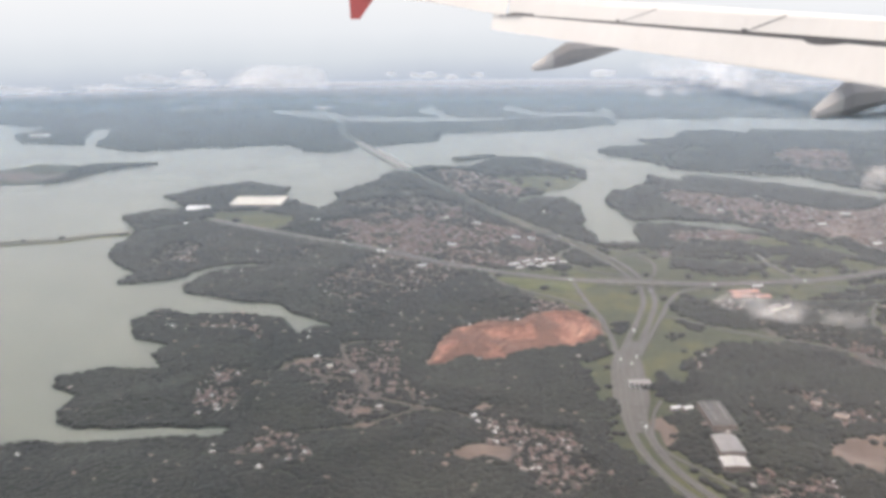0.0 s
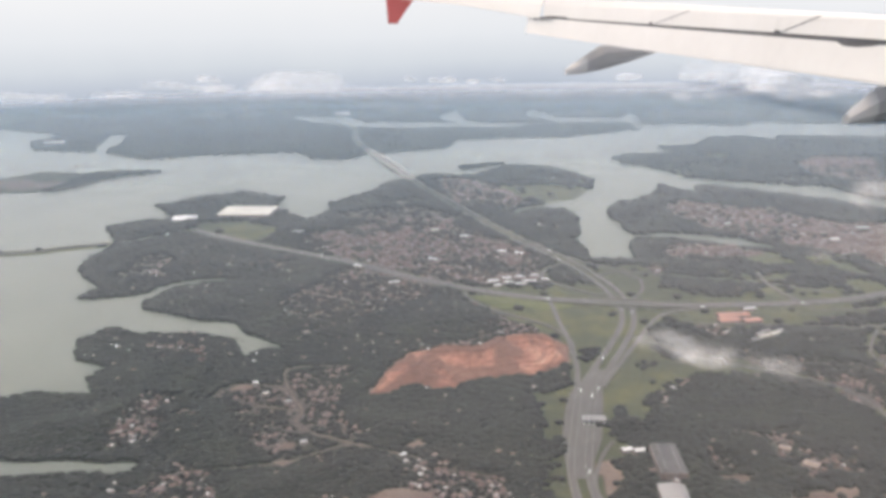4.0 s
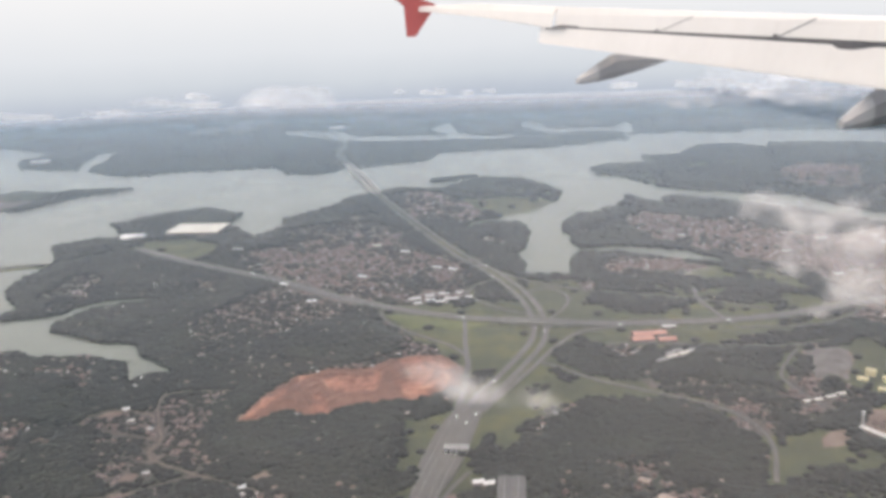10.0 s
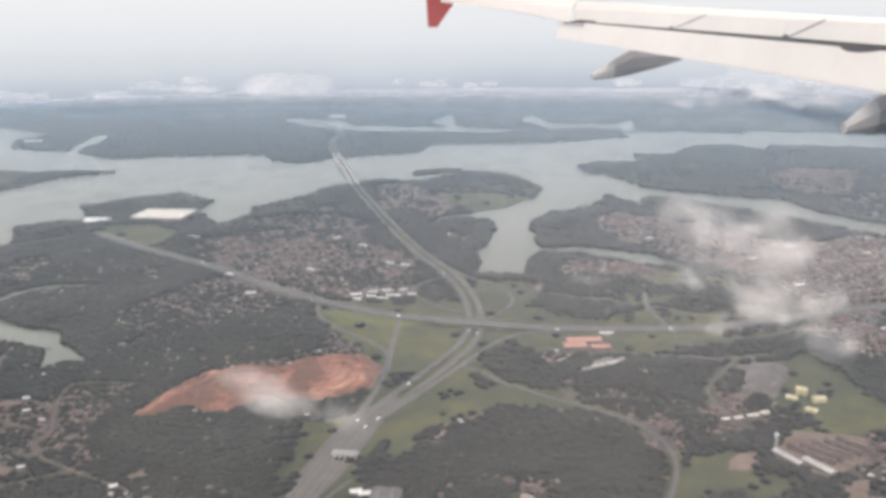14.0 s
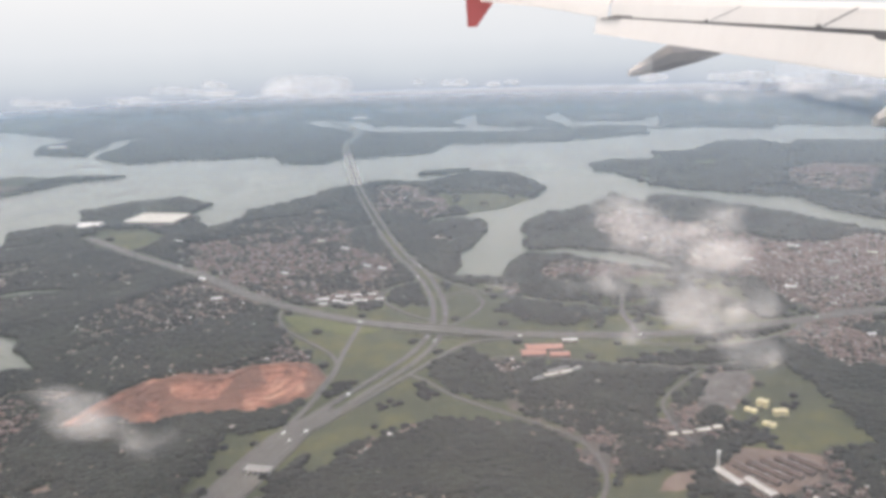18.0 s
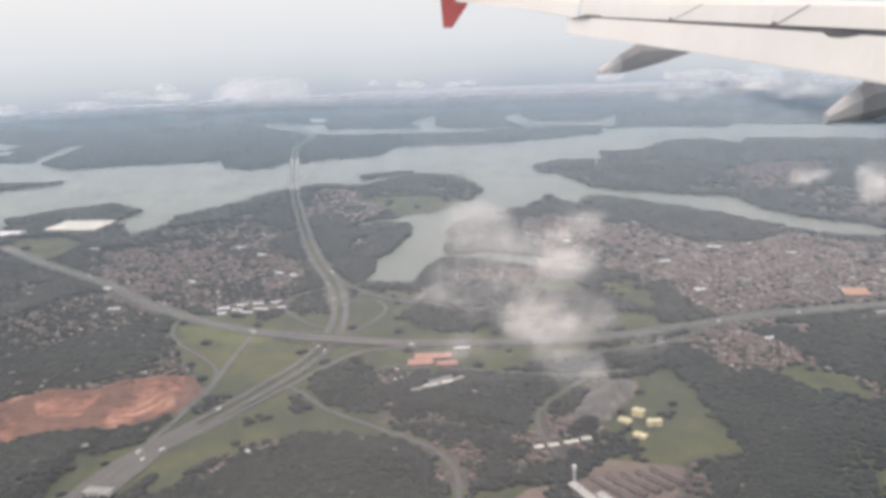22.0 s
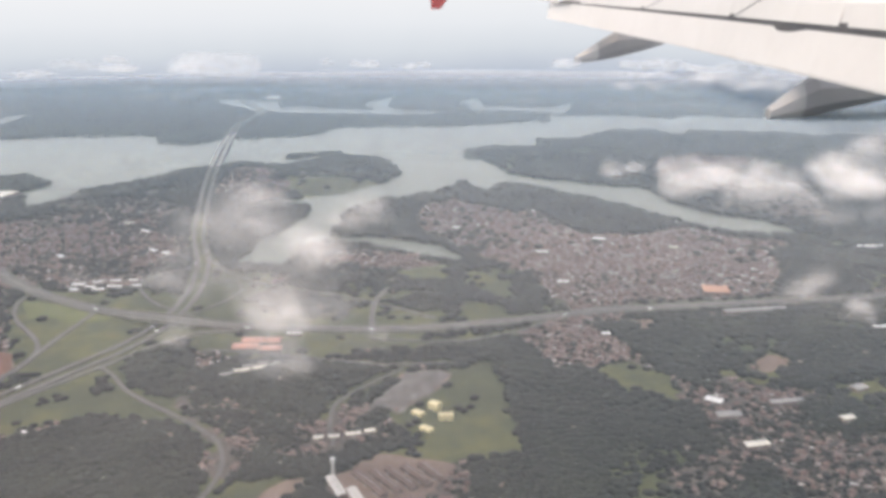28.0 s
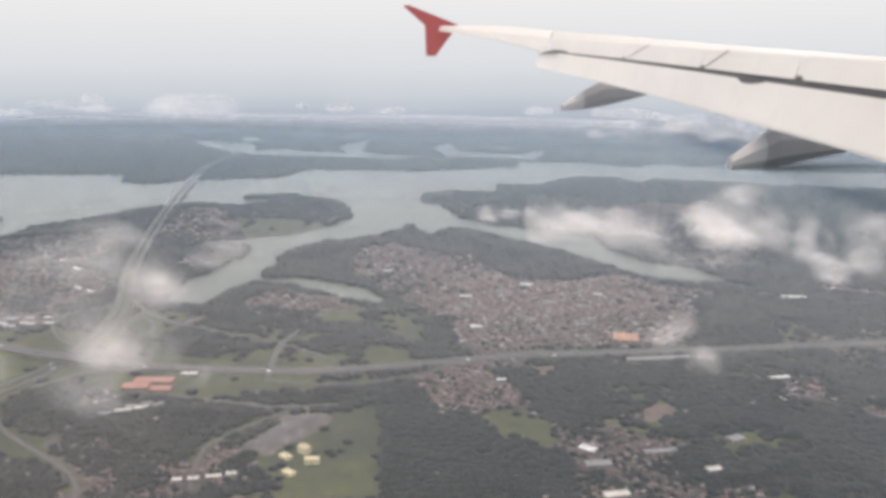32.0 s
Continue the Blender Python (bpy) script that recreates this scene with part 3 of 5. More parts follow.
ROADS = [
    ("highway_east_west", EAST_WEST, 4.2, True), ("highway_north_south", NORTH_SOUTH, 4.7, True), ("causeway_road", CAUSEWAY, 1.6, False),
    ("slip_road_west", RAMP_WEST, 1.2, False), ("slip_road_south", RAMP_SOUTH, 1.0, False), ("slip_road_east", RAMP_EAST, 1.2, False),
    ("loop_road", LOOP, 1.0, False), ("loop_road_east", LOOP_EAST, 0.9, False), ("flank_road", FLANK, 1.0, False),
    ("park_lane", LANE_PARK, 1.3, False), ("south_lane", LANE_SOUTH, 0.9, False), ("north_lane", LANE_NORTH, 0.9, False),
    ("town_street", STREET, 0.9, False), ("dip_street", STREET_DIP, 0.7, False), ("ring_lane", RING_LANE, 0.8, False),
    ("dirt_lane_shore", smoothed([(-84, 358), (-82, 370), (-64, 372), (-54, 366)]), 0.35, False), ("dirt_lane_hamlet", smoothed([(-32, 396), (-60, 390), (-51, 363), (-42, 347), (-41, 333), (-16, 321), (10, 312)]), 0.35, False),
    ("dirt_lane_cross", smoothed([(-70, 353), (-50, 348), (-42, 347)]), 0.3, False), ("dirt_lane_foot", smoothed([(-16, 321), (-27, 313), (-40, 304), (-70, 296)]), 0.3, False),
]
BRIDGE_FROM, BRIDGE_TO = 885, 1075


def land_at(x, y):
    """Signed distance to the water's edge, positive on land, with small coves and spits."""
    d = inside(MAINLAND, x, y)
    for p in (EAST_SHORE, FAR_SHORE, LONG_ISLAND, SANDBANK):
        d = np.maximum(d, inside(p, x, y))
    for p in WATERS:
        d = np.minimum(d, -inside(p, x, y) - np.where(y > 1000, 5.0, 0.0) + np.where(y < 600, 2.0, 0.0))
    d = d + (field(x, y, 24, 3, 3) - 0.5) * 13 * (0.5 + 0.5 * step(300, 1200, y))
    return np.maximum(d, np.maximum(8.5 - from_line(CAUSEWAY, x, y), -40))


def cover_at(x, y, d):
    """Shares of meadow, town and bare soil, and the distance to the nearest road."""
    wob = (field(x, y, 14, 3, 5) - 0.5) * 12
    grass = np.zeros(x.shape)
    for p in MEADOWS:
        grass = np.maximum(grass, step(-3, 3, inside(p, x, y) + wob))
    grass = np.maximum(grass, (1 - step(8, 12, from_line(CAUSEWAY, x, y))) * (1 - step(-262, -250, x)))
    for p in COPSES:
        grass = grass * (1 - step(-2, 2, inside(p, x, y) + wob * 0.5))
    town = np.zeros(x.shape)
    for p in TOWNS.values():
        town = np.maximum(town, step(-4, 4, inside(p, x, y) + wob))
    for p in COPSES:
        town = town * (1 - step(-2, 2, inside(p, x, y) + wob * 0.4))
    # gaps of garden and trees between the houses, fewer in the dense eastern quarter
    sparse = 0.5 * step(138, 150, x) * (1 - step(204, 216, x)) * step(372, 380, y) * (1 - step(432, 444, y))
    town = town * (1 - sparse * (1 - step(0.46, 0.60, field(x, y, 12, 3, 97))))
    town = town * (1 - (0.50 - 0.35 * step(180, 260, x) - 0.10 * (x < 20) * step(400, 440, y)) * (1 - step(0.40, 0.56, field(x, y, 24, 3, 91))))
    # towns beyond the eastern highway and far patches of housing
    far_town = step(0.54, 0.62, field(x, y, 90, 3, 11)) * step(330, 420, x + 0.25 * (y - 560)) * step(560, 600, y) * (1 - step(760, 860, y))
    town = np.maximum(town, far_town * step(4, 12, d))
    distant = step(0.50, 0.60, field(x, y, 150, 3, 93)) * 0.9 * step(1380, 1480, y) * step(10, 40, d)
    town = np.maximum(town, distant)
    scattered = step(0.60, 0.68, field(x, y, 46, 3, 21)) * 0.85 * step(8, 20, d) * (y < 900) * (1 - grass)
    town = np.maximum(town, scattered)
    for p in COPSES:
        town = town * (1 - 0.9 * step(-2, 2, inside(p, x, y)))
    glade = step(0.60, 0.72, field(x, y, 38, 3, 31)) * 0.75 * step(100, 180, x + 0.2 * (y - 400))
    grass = np.maximum(grass, glade * (1 - town))
    soil = np.zeros(x.shape)
    for p in YARDS:
        soil = np.maximum(soil, 0.46 * step(-2, 2, inside(p, x, y) + wob * 0.5))
    for p in SOILS:
        soil = np.maximum(soil, step(-2, 1.5, inside(p, x, y) + wob * 0.2))
    soil = np.maximum(soil, step(-3, 1, inside(EARTHWORK, x, y)))
    road, verge = np.full(x.shape, 1e9), np.full(x.shape, 1e9)
    for key, line, half, _ in ROADS:
        road = np.minimum(road, from_line([tuple(q) for q in line[::2]] + [tuple(line[-1])], x, y) - half)
        if not key.startswith("dirt"):
            verge = road.copy()
    grass = np.maximum(grass, 0.9 * (1 - step(1.0, 5.0, verge)) * (y < 700))
    return grass, town, soil, road


def sink(x, y):
    """Beyond the reservoir's far hills the land falls away."""
    return -0.125 * (np.hypot(x - 180, y - 80) - 1850).clip(0)


def height_at(x, y, d, grass, town, soil, road):
    z = np.where(d > 0, 0.5 * step(0, 2.0, d), -1.5 * step(0, 4, -d))
    hill = (field(x, y, 75, 3, 41) - 0.32).clip(0) * 10 * step(3, 30, d) * step(2, 22, road) * (1 - 0.75 * step(850, 1150, y))
    hill = hill * (1 - 0.75 * town) * (1 - 0.5 * grass) + 2.5 * np.exp(-((x - 5) ** 2 + (y - 460) ** 2) / 700) * step(3, 20, road)
    far = step(1500, 2600, y) * (field(x, y, 420, 4, 51) - 0.25).clip(0) * 9
    return z + np.where(d > 0, hill + far * step(0, 60, d), 0) + sink(x, y)


def survey(x, y):
    x, y = np.asarray(x, float), np.asarray(y, float)
    d = land_at(x, y)
    c = cover_at(x, y, d)
    return d, c, height_at(x, y, d, *c)


def axis(lo, fine_lo, fine_hi, hi, gap, grow):
    mid = list(np.arange(fine_lo, fine_hi + gap, gap))
    right, left, g = [mid[-1]], [mid[0]], gap
    while right[-1] < hi:
        g *= grow
        right.append(right[-1] + g)
    g = gap
    while left[-1] > lo:
        g *= grow
        left.append(left[-1] - g)
    return np.array(left[:0:-1] + mid + right[1:])


def grid_sheet(name, xs, ys, z, mat, weights=None, smooth=True):
    nx, ny = len(xs), len(ys)
    gx, gy = np.meshgrid(xs, ys)
    co = np.stack([gx, gy, z], -1).reshape(-1, 3)
    i = np.arange(nx * ny).reshape(ny, nx)
    quads = np.stack([i[:-1, :-1], i[:-1, 1:], i[1:, 1:], i[1:, :-1]], -1).reshape(-1, 4)
    me = bpy.data.meshes.new(name)
    me.vertices.add(len(co))
    me.vertices.foreach_set("co", co.ravel())
    me.loops.add(quads.size)
    me.loops.foreach_set("vertex_index", quads.ravel().astype(np.int32))
    me.polygons.add(len(quads))
    me.polygons.foreach_set("loop_start", np.arange(0, quads.size, 4, dtype=np.int32))
    me.polygons.foreach_set("use_smooth", np.full(len(quads), smooth))
    me.update(calc_edges=True)
    me.materials.append(mat)
    for key, v in (weights or {}).items():
        a = me.attributes.new(key, "FLOAT", "POINT")
        a.data.foreach_set("value", np.ascontiguousarray(v, dtype=np.float32).ravel())
    return me


# ---- ground, water, haze and distance ----
XS = axis(-4600, -330, 520, 4600, 3.2, 1.06)
YS = axis(-600, 235, 720, 4700, 3.2, 1.045)
GX, GY = np.meshgrid(XS, YS)
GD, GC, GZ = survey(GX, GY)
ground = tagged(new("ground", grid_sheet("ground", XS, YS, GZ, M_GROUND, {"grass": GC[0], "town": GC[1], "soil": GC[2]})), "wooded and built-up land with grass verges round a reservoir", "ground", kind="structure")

WX, WY = axis(-4700, -500, 600, 4700, 50, 1.3), axis(-700, 200, 1600, 4700, 50, 1.3)
water = tagged(new("water", grid_sheet("water", WX, WY, sink(*np.meshgrid(WX, WY)), M_WATER)), "calm grey-green water of a branching reservoir", "water", kind="structure")

HX, HY = axis(-4650, -600, 900, 4650, 40, 1.12), axis(-650, 100, 1800, 4700, 40, 1.12)
hx, hy = np.meshgrid(HX, HY)
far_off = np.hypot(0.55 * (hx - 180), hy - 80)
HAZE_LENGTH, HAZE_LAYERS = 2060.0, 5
# Distance haze is put in as pale sheets, more opaque farther out.
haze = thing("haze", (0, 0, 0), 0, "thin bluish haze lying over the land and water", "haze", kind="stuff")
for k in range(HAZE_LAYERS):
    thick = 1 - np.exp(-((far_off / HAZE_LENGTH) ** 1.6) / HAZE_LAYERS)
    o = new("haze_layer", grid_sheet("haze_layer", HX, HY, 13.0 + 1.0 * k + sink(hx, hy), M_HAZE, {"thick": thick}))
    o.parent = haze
# Warm haze sheet added to lift near tones, its thickness set by region.
o = new("haze_veil", grid_sheet("haze_veil", HX, HY, 11.5 + sink(hx, hy), M_VEIL, {"thick": 0.012 + 0.034 * step(20, 180, hx + 0.1 * (hy - 300)) - 0.036 * step(210, 340, hx) * (1 - step(480, 560, hy)) + 0.016 * (1 - step(40, 120, hx)) * step(-70, 0, hx) * (1 - step(340, 440, hy)) + 0.02 * step(330, 520, hy) * (1 - step(700, 900, hy))}))
o.parent = haze
back = HY > 1000
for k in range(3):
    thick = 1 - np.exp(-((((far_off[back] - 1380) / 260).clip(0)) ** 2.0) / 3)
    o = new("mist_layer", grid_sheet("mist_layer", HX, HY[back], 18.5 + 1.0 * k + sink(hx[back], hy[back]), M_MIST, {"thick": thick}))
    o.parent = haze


def backdrop_material():
    m = bpy.data.materials.new("hazy_sky")
    m.use_nodes = True
    n, l = m.node_tree.nodes, m.node_tree.links
    n.remove(n["Principled BSDF"])
    geo = n.new("ShaderNodeNewGeometry")
    sep = n.new("ShaderNodeSeparateXYZ")
    l.new(geo.outputs["Position"], sep.inputs[0])
    cl = noise_node(n, l, geo.outputs["Position"], 0.0012, 4)
    v = calc(n, l, "ADD", calc(n, l, "DIVIDE", calc(n, l, "ADD", sep.outputs["Z"], 250.0), 1000.0), calc(n, l, "MULTIPLY", calc(n, l, "SUBTRACT", cl, 0.5), 0.11))
    col = ramp(n, l, v, [(0.02, (0.41, 0.50, 0.625)), (0.10, (0.48, 0.565, 0.695)), (0.19, (0.592, 0.678, 0.787)), (0.33, (0.702, 0.779, 0.88)), (0.6, (0.818, 0.877, 0.957)), (0.8, (0.89, 0.935, 0.99))])
    em = n.new("ShaderNodeEmission")
    em.inputs["Strength"].default_value = 1.0
    l.new(col, em.inputs["Color"])
    l.new(em.outputs[0], n["Material Output"].inputs["Surface"])
    return m


def make_backdrop():
    n, r = 96, 4550.0
    rows = [(-400, r), (-240, r), (-30, r), (150, r), (400, r), (800, r), (1500, r * 0.97), (2400, r * 0.9)]
    v = [(180 + q * math.sin(2 * math.pi * k / n), 80 + q * math.cos(2 * math.pi * k / n), z) for z, q in rows for k in range(n)]
    f = [(a * n + k, a * n + (k + 1) % n, (a + 1) * n + (k + 1) % n, (a + 1) * n + k) for a in range(len(rows) - 1) for k in range(n)]
    return tagged(new("backdrop", mesh_of("backdrop", v, f, backdrop_material(), True)), "pale overcast sky and hazy distance round the land", "sky", kind="structure")


make_backdrop()


# ---- roads ----
def ribbon(line, offset_a, offset_b, z, thick):
    """A strip with thickness along a line, between two offsets to its right."""
    p = np.asarray(line)
    t = np.gradient(p, axis=0)
    t /= np.linalg.norm(t, axis=1, keepdims=True) + 1e-9
    nrm = np.stack([t[:, 1], -t[:, 0]], 1)
    z = np.broadcast_to(z, (len(p),))
    tops = [np.c_[p + nrm * o, z] for o in (offset_a, offset_b)]
    lows = [np.c_[p + nrm * o, z - thick] for o in (offset_a, offset_b)]
    n = len(p)
    v = np.vstack([tops[0], tops[1], lows[1], lows[0]])
    f = []
    for k in range(4):
        a, b = k * n, ((k + 1) % 4) * n
        f += [(a + i, b + i, b + i + 1, a + i + 1) for i in range(n - 1)]
    f += [(0, 3 * n, 2 * n, n), (n - 1, 2 * n - 1, 3 * n - 1, 4 * n - 1)]
    return v, f


def over_water(line):
    return land_at(line[:, 0], line[:, 1]) < 0.5


M_BARRIER = material("weathered_barrier", [(0.2, (0.13, 0.13, 0.11)), (0.8, (0.20, 0.20, 0.17))], 0.3, 0.9)
ROAD_Z = 0.95
for level, (name, line, half, dual) in enumerate(ROADS):
    z = ROAD_Z - 0.012 * level
    zs = np.full(len(line), z)
    if name == "highway_east_west":
        zs = zs + 1.6 * np.exp(-(((line[:, 0] - 104) / 30) ** 2))
    if name == "highway_north_south":
        zs = zs + 1.5 * np.exp(-(((line[:, 1] - 975) / 75) ** 4))
    gap = 1.7 if name == "highway_north_south" else 0.35
    strips = [(-half, -gap), (gap, half)] if dual else [(-half, half)]
    if name == "highway_north_south":
        on_land = line[:, 1] < BRIDGE_FROM
        spans = [(line[on_land], zs[on_land]), (line[line[:, 1] > BRIDGE_TO], zs[line[:, 1] > BRIDGE_TO])]
    else:
        spans = [(line, zs)]
    v, f = [], []
    for ln, zz in spans:
        for a, b in strips:
            q, g = ribbon(ln, a, b, zz, 0.5)
            f += [tuple(i + len(v) for i in face) for face in g]
            v += list(q)
    road = tagged(new(name, mesh_of(name, v, f, M_TRACK if name.startswith("dirt") else M_ASPHALT)), "bare brown dirt lane between houses and trees" if name.startswith("dirt") else "worn pale grey asphalt " + ("dual carriageway" if dual else "road") + " with verges", "road", kind="structure")
    lines = []
    if half > 1.1:
        for ln, zz in spans:
            for o in ([-half + 0.3, -gap - 0.25, gap + 0.25, half - 0.3] if dual else [-half + 0.2, half - 0.2]):
                lines.append(ribbon(ln, o - 0.06, o + 0.06, zz + 0.03, 0.02))
    for q, g in lines:
        o = new("edge_line", mesh_of("edge_line", q, g, M_PAINT))
        o.parent = road
    if name == "highway_east_west":
        for ln, zz in spans:
            q, g = ribbon(ln, -0.33, 0.33, zz + 0.25, 0.7)
            o = new("median_barrier", mesh_of("median_barrier", q, g, M_BARRIER))
            o.parent = road


def make_bridge(side):
    """One of the twin viaducts over the reservoir."""
    keep = (NORTH_SOUTH[:, 1] >= BRIDGE_FROM - 6) & (NORTH_SOUTH[:, 1] <= BRIDGE_TO + 6)
    line = NORTH_SOUTH[keep]
    zs = ROAD_Z - 0.012 + 1.5 * np.exp(-(((line[:, 1] - 975) / 75) ** 4))
    b = thing("viaduct", (0, 0, 0), 0, "long pale concrete highway viaduct on piers over the water", "bridge", "twin viaducts")
    a, c = (side * 3.2 - 1.7, side * 3.2 + 1.7)
    for nm, o1, o2, up, th, mat in (("deck", a, c, 0.02, 0.9, M_CONCRETE), ("carriageway", a + 0.3, c - 0.3, 0.06, 0.04, M_DECK), ("parapet", a, a + 0.25, 0.55, 0.5, M_CONCRETE), ("parapet", c - 0.25, c, 0.55, 0.5, M_CONCRETE)):
        q, g = ribbon(line, o1, o2, zs + up, th)
        o = new(nm, mesh_of(nm, q, g, mat))
        o.parent = b
    t = np.gradient(line, axis=0)
    t /= np.linalg.norm(t, axis=1, keepdims=True)
    for i in range(3, len(line) - 3, 3):
        x, y = line[i] + np.array([t[i][1], -t[i][0]]) * side * 3.2
        bm = boxes(((0.9, 2.6, zs[i] + 1.0), (0, 0, -1.9), 0.1), ((1.2, 3.4, 0.5), (0, 0, zs[i] - 1.35), 0.08))
        o = part("pier", bm, M_CONCRETE, b)
        o.matrix_basis = pose(x, y, 0, 0, 0, math.degrees(math.atan2(t[i][1], t[i][0])))


make_bridge(-1)
make_bridge(1)

# ---- terraced earthwork ----
def make_earthwork():
    xs, ys = np.arange(-32, 82, 0.8), np.arange(350, 460, 0.8)
    gx, gy = np.meshgrid(xs, ys)
    d = inside(EARTHWORK, gx, gy) + (field(gx, gy, 9, 3, 61) - 0.5) * 2
    floor_ = np.zeros(gx.shape)
    for p in CUT_FLOORS:
        floor_ = np.maximum(floor_, step(-1.2, 1.2, inside(p, gx, gy) - 0.8 + (field(gx, gy, 7, 3, 67) - 0.5) * 6))
    rise = (field(gx, gy, 24, 2, 63) * 13 + 0.05 * (gy - 400)).clip(0) * (1 - 0.5 * floor_)
    steps = np.floor(rise / 3.2) * 3.2 + step(0.55, 1.0, (rise / 3.2) % 1.0) * 3.2
    # benches that follow the rim, the shade of the cut faces between them painted darker
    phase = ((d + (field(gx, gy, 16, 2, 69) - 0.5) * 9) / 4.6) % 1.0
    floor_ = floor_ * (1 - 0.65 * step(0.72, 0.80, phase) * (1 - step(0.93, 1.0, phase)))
    steps = steps + 2.2 * step(0.72, 0.95, phase) * step(2, 5, d)
    z = np.where(d > 0, 0.7 + steps * step(0, 7, d) * 0.4, -2.0) + (field(gx, gy, 2.5, 2, 65) - 0.5) * 0.2 + np.where(d > 0, 0.9 * step(0, 2, d), 0)
    _, _, base = survey(gx, gy)
    z = np.where(d > -1.5, np.maximum(z + base * 0.6, base + 0.15 * (d > 0)), -2.0)
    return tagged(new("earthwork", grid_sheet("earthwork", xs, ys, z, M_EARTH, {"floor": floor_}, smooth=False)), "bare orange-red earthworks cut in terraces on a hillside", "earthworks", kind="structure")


make_earthwork()


def patch(name, poly, mat, label, category):
    """A bare or mown piece of ground with an uneven edge, a little proud of the land round it."""
    p = np.array(poly)
    xs, ys = np.arange(p[:, 0].min() - 3, p[:, 0].max() + 3, 0.9), np.arange(p[:, 1].min() - 3, p[:, 1].max() + 3, 0.9)
    gx, gy = np.meshgrid(xs, ys)
    d = inside(poly, gx, gy) + (field(gx, gy, 6, 3, 95) - 0.5) * 5
    _, _, base = survey(gx, gy)
    return tagged(new(name, grid_sheet(name, xs, ys, base - 0.8 + 0.98 * step(-0.6, 0.6, d), mat)), label, category, kind="structure")


patch("building_lot", LOT, M_LOT, "graded grey building lot with pale rows of rubble", "yard")
patch("rubble_strip", [(186, 460), (203, 467), (220, 462), (224, 456), (198, 452)], M_LOT, "pale strip of bare rubble below the red-roofed halls", "yard")
patch("mown_field", [(16, 504), (54, 503), (82, 496), (70, 482), (36, 480)], M_FIELD, "bright yellow-green mown field beside the highway", "field")


# ---- larger buildings ----
BUILT = []


def shed(at, turn, w, d, h, rise, roof_mat, label, category="shed", group="", bays=1, wall_mat=None, barrel=False):
    """A hall with walls, a pitched or barrel roof in bays, doors and a ridge cap."""
    zs = float(survey([at[0]], [at[1]])[2][0])
    t = thing("warehouse" if category == "warehouse" else "shed", (at[0], at[1], max(zs, 0.5)), turn, label, category, group)
    BUILT.append((at[0], at[1], turn, w, d))
    part("walls", boxes(((w, d, h + 0.8), (0, 0, -0.8), 0.03)), wall_mat or M_WALL, t)
    for b in range(bays):
        dd = d / bays
        y = -d / 2 + dd * (b + 0.5)
        bm = bmesh.new()
        if barrel:
            n = 10
            rows = [[bm.verts.new((sx * (w / 2 + 0.1), y + math.cos(q) * (dd / 2 + 0.1), h + math.sin(q) * rise)) for q in (math.pi * k / n for k in range(n + 1))] for sx in (-1, 1)]
            for k in range(n):
                bm.faces.new((rows[0][k], rows[0][k + 1], rows[1][k + 1], rows[1][k]))
            for r in rows:
                bm.faces.new(r)
            bmesh.ops.recalc_face_normals(bm, faces=bm.faces)
        else:
            gable(bm, w, dd, rise, (0, y, h), 0.12 if bays == 1 else 0.0)
        roof = part("roof", bm, roof_mat, t)
        part("ridge_vent", boxes(((w * 0.8, 0.18, 0.12), (0, y, h + rise + 0.04), 0.02)), M_GREYROOF, roof)
    for k in range(max(1, int(w / 5))):
        x = -w / 2 + w * (k + 0.5) / max(1, int(w / 5))
        part("door", boxes(((0.7, 0.08, 0.75), (x, -d / 2 - 0.03, 0.0), 0.01)), M_GREYROOF, t)
    return t


shed((-184, 714), 2, 44, 34, 1.3, 0.7, M_CREAM, "huge low cream-roofed exhibition hall near the shore", "warehouse", bays=3, wall_mat=M_WALL)
shed((-230, 690), 4, 18, 13, 1.0, 2.8, M_WHITE, "white barrel-roofed shed beside the great hall", "shed", barrel=True)
shed((-222, 640), 4, 6, 2.6, 1.0, 0.4, M_WHITE, "small white-roofed shed beside the causeway")
shed((-120, 636), -8, 7, 3, 1.2, 0.4, M_WHITE, "small white-roofed shed beside the highway")
WHITE_SHED = "white-roofed shed in a yard beside the highway junction"
for x, y, a, w, d, bays in ((30, 531, 24, 9, 4, 2), (38, 537, 20, 7, 3, 1), (46, 541, 14, 8, 2.6, 1), (55, 544, 8, 6, 2.4, 1), (40, 528, 10, 8, 3.2, 1), (52, 531, 4, 11, 3, 2), (33, 523, 18, 6, 3, 1), (47, 524, 6, 9, 2.2, 1), (62, 536, 6, 6, 2.2, 1)):
    shed((x, y), a, w * 0.75, d * 0.8, 1.1, 0.4, M_WHITE, WHITE_SHED, "shed", "sheds by the junction", bays)
for x, y, a, w, d in ((161, 475, 12, 17, 6), (157, 467, 14, 11, 6), (169, 467, 12, 9, 5)):
    shed((x, y), a, w, d, 1.5, 0.6, M_REDROOF, "long red-roofed hall beside the highway", "warehouse", "red-roofed halls")
shed((172, 486), 12, 7, 2, 1.4, 0.4, M_WHITE, "narrow white-roofed shed behind the red-roofed halls")
for x, y, a, w, d in ((163, 436, 30, 6, 2.4), (168, 440, 32, 8, 2.4), (174, 444, 34, 7, 2.8), (178, 449, 60, 6, 2.4), (168, 446, 28, 6, 2.2), (172, 451, 25, 6, 2.0)):
    shed((x, y), a, w * 0.8, d, 1.2, 0.4, M_GREYROOF if w == 6 else M_CREAM, "pale-roofed shed of a small depot", "shed", "depot sheds")
shed((363, 585), 5, 13, 12, 1.8, 0.7, M_ORANGE, "wide orange-roofed hall in the dense town", "warehouse", bays=2)
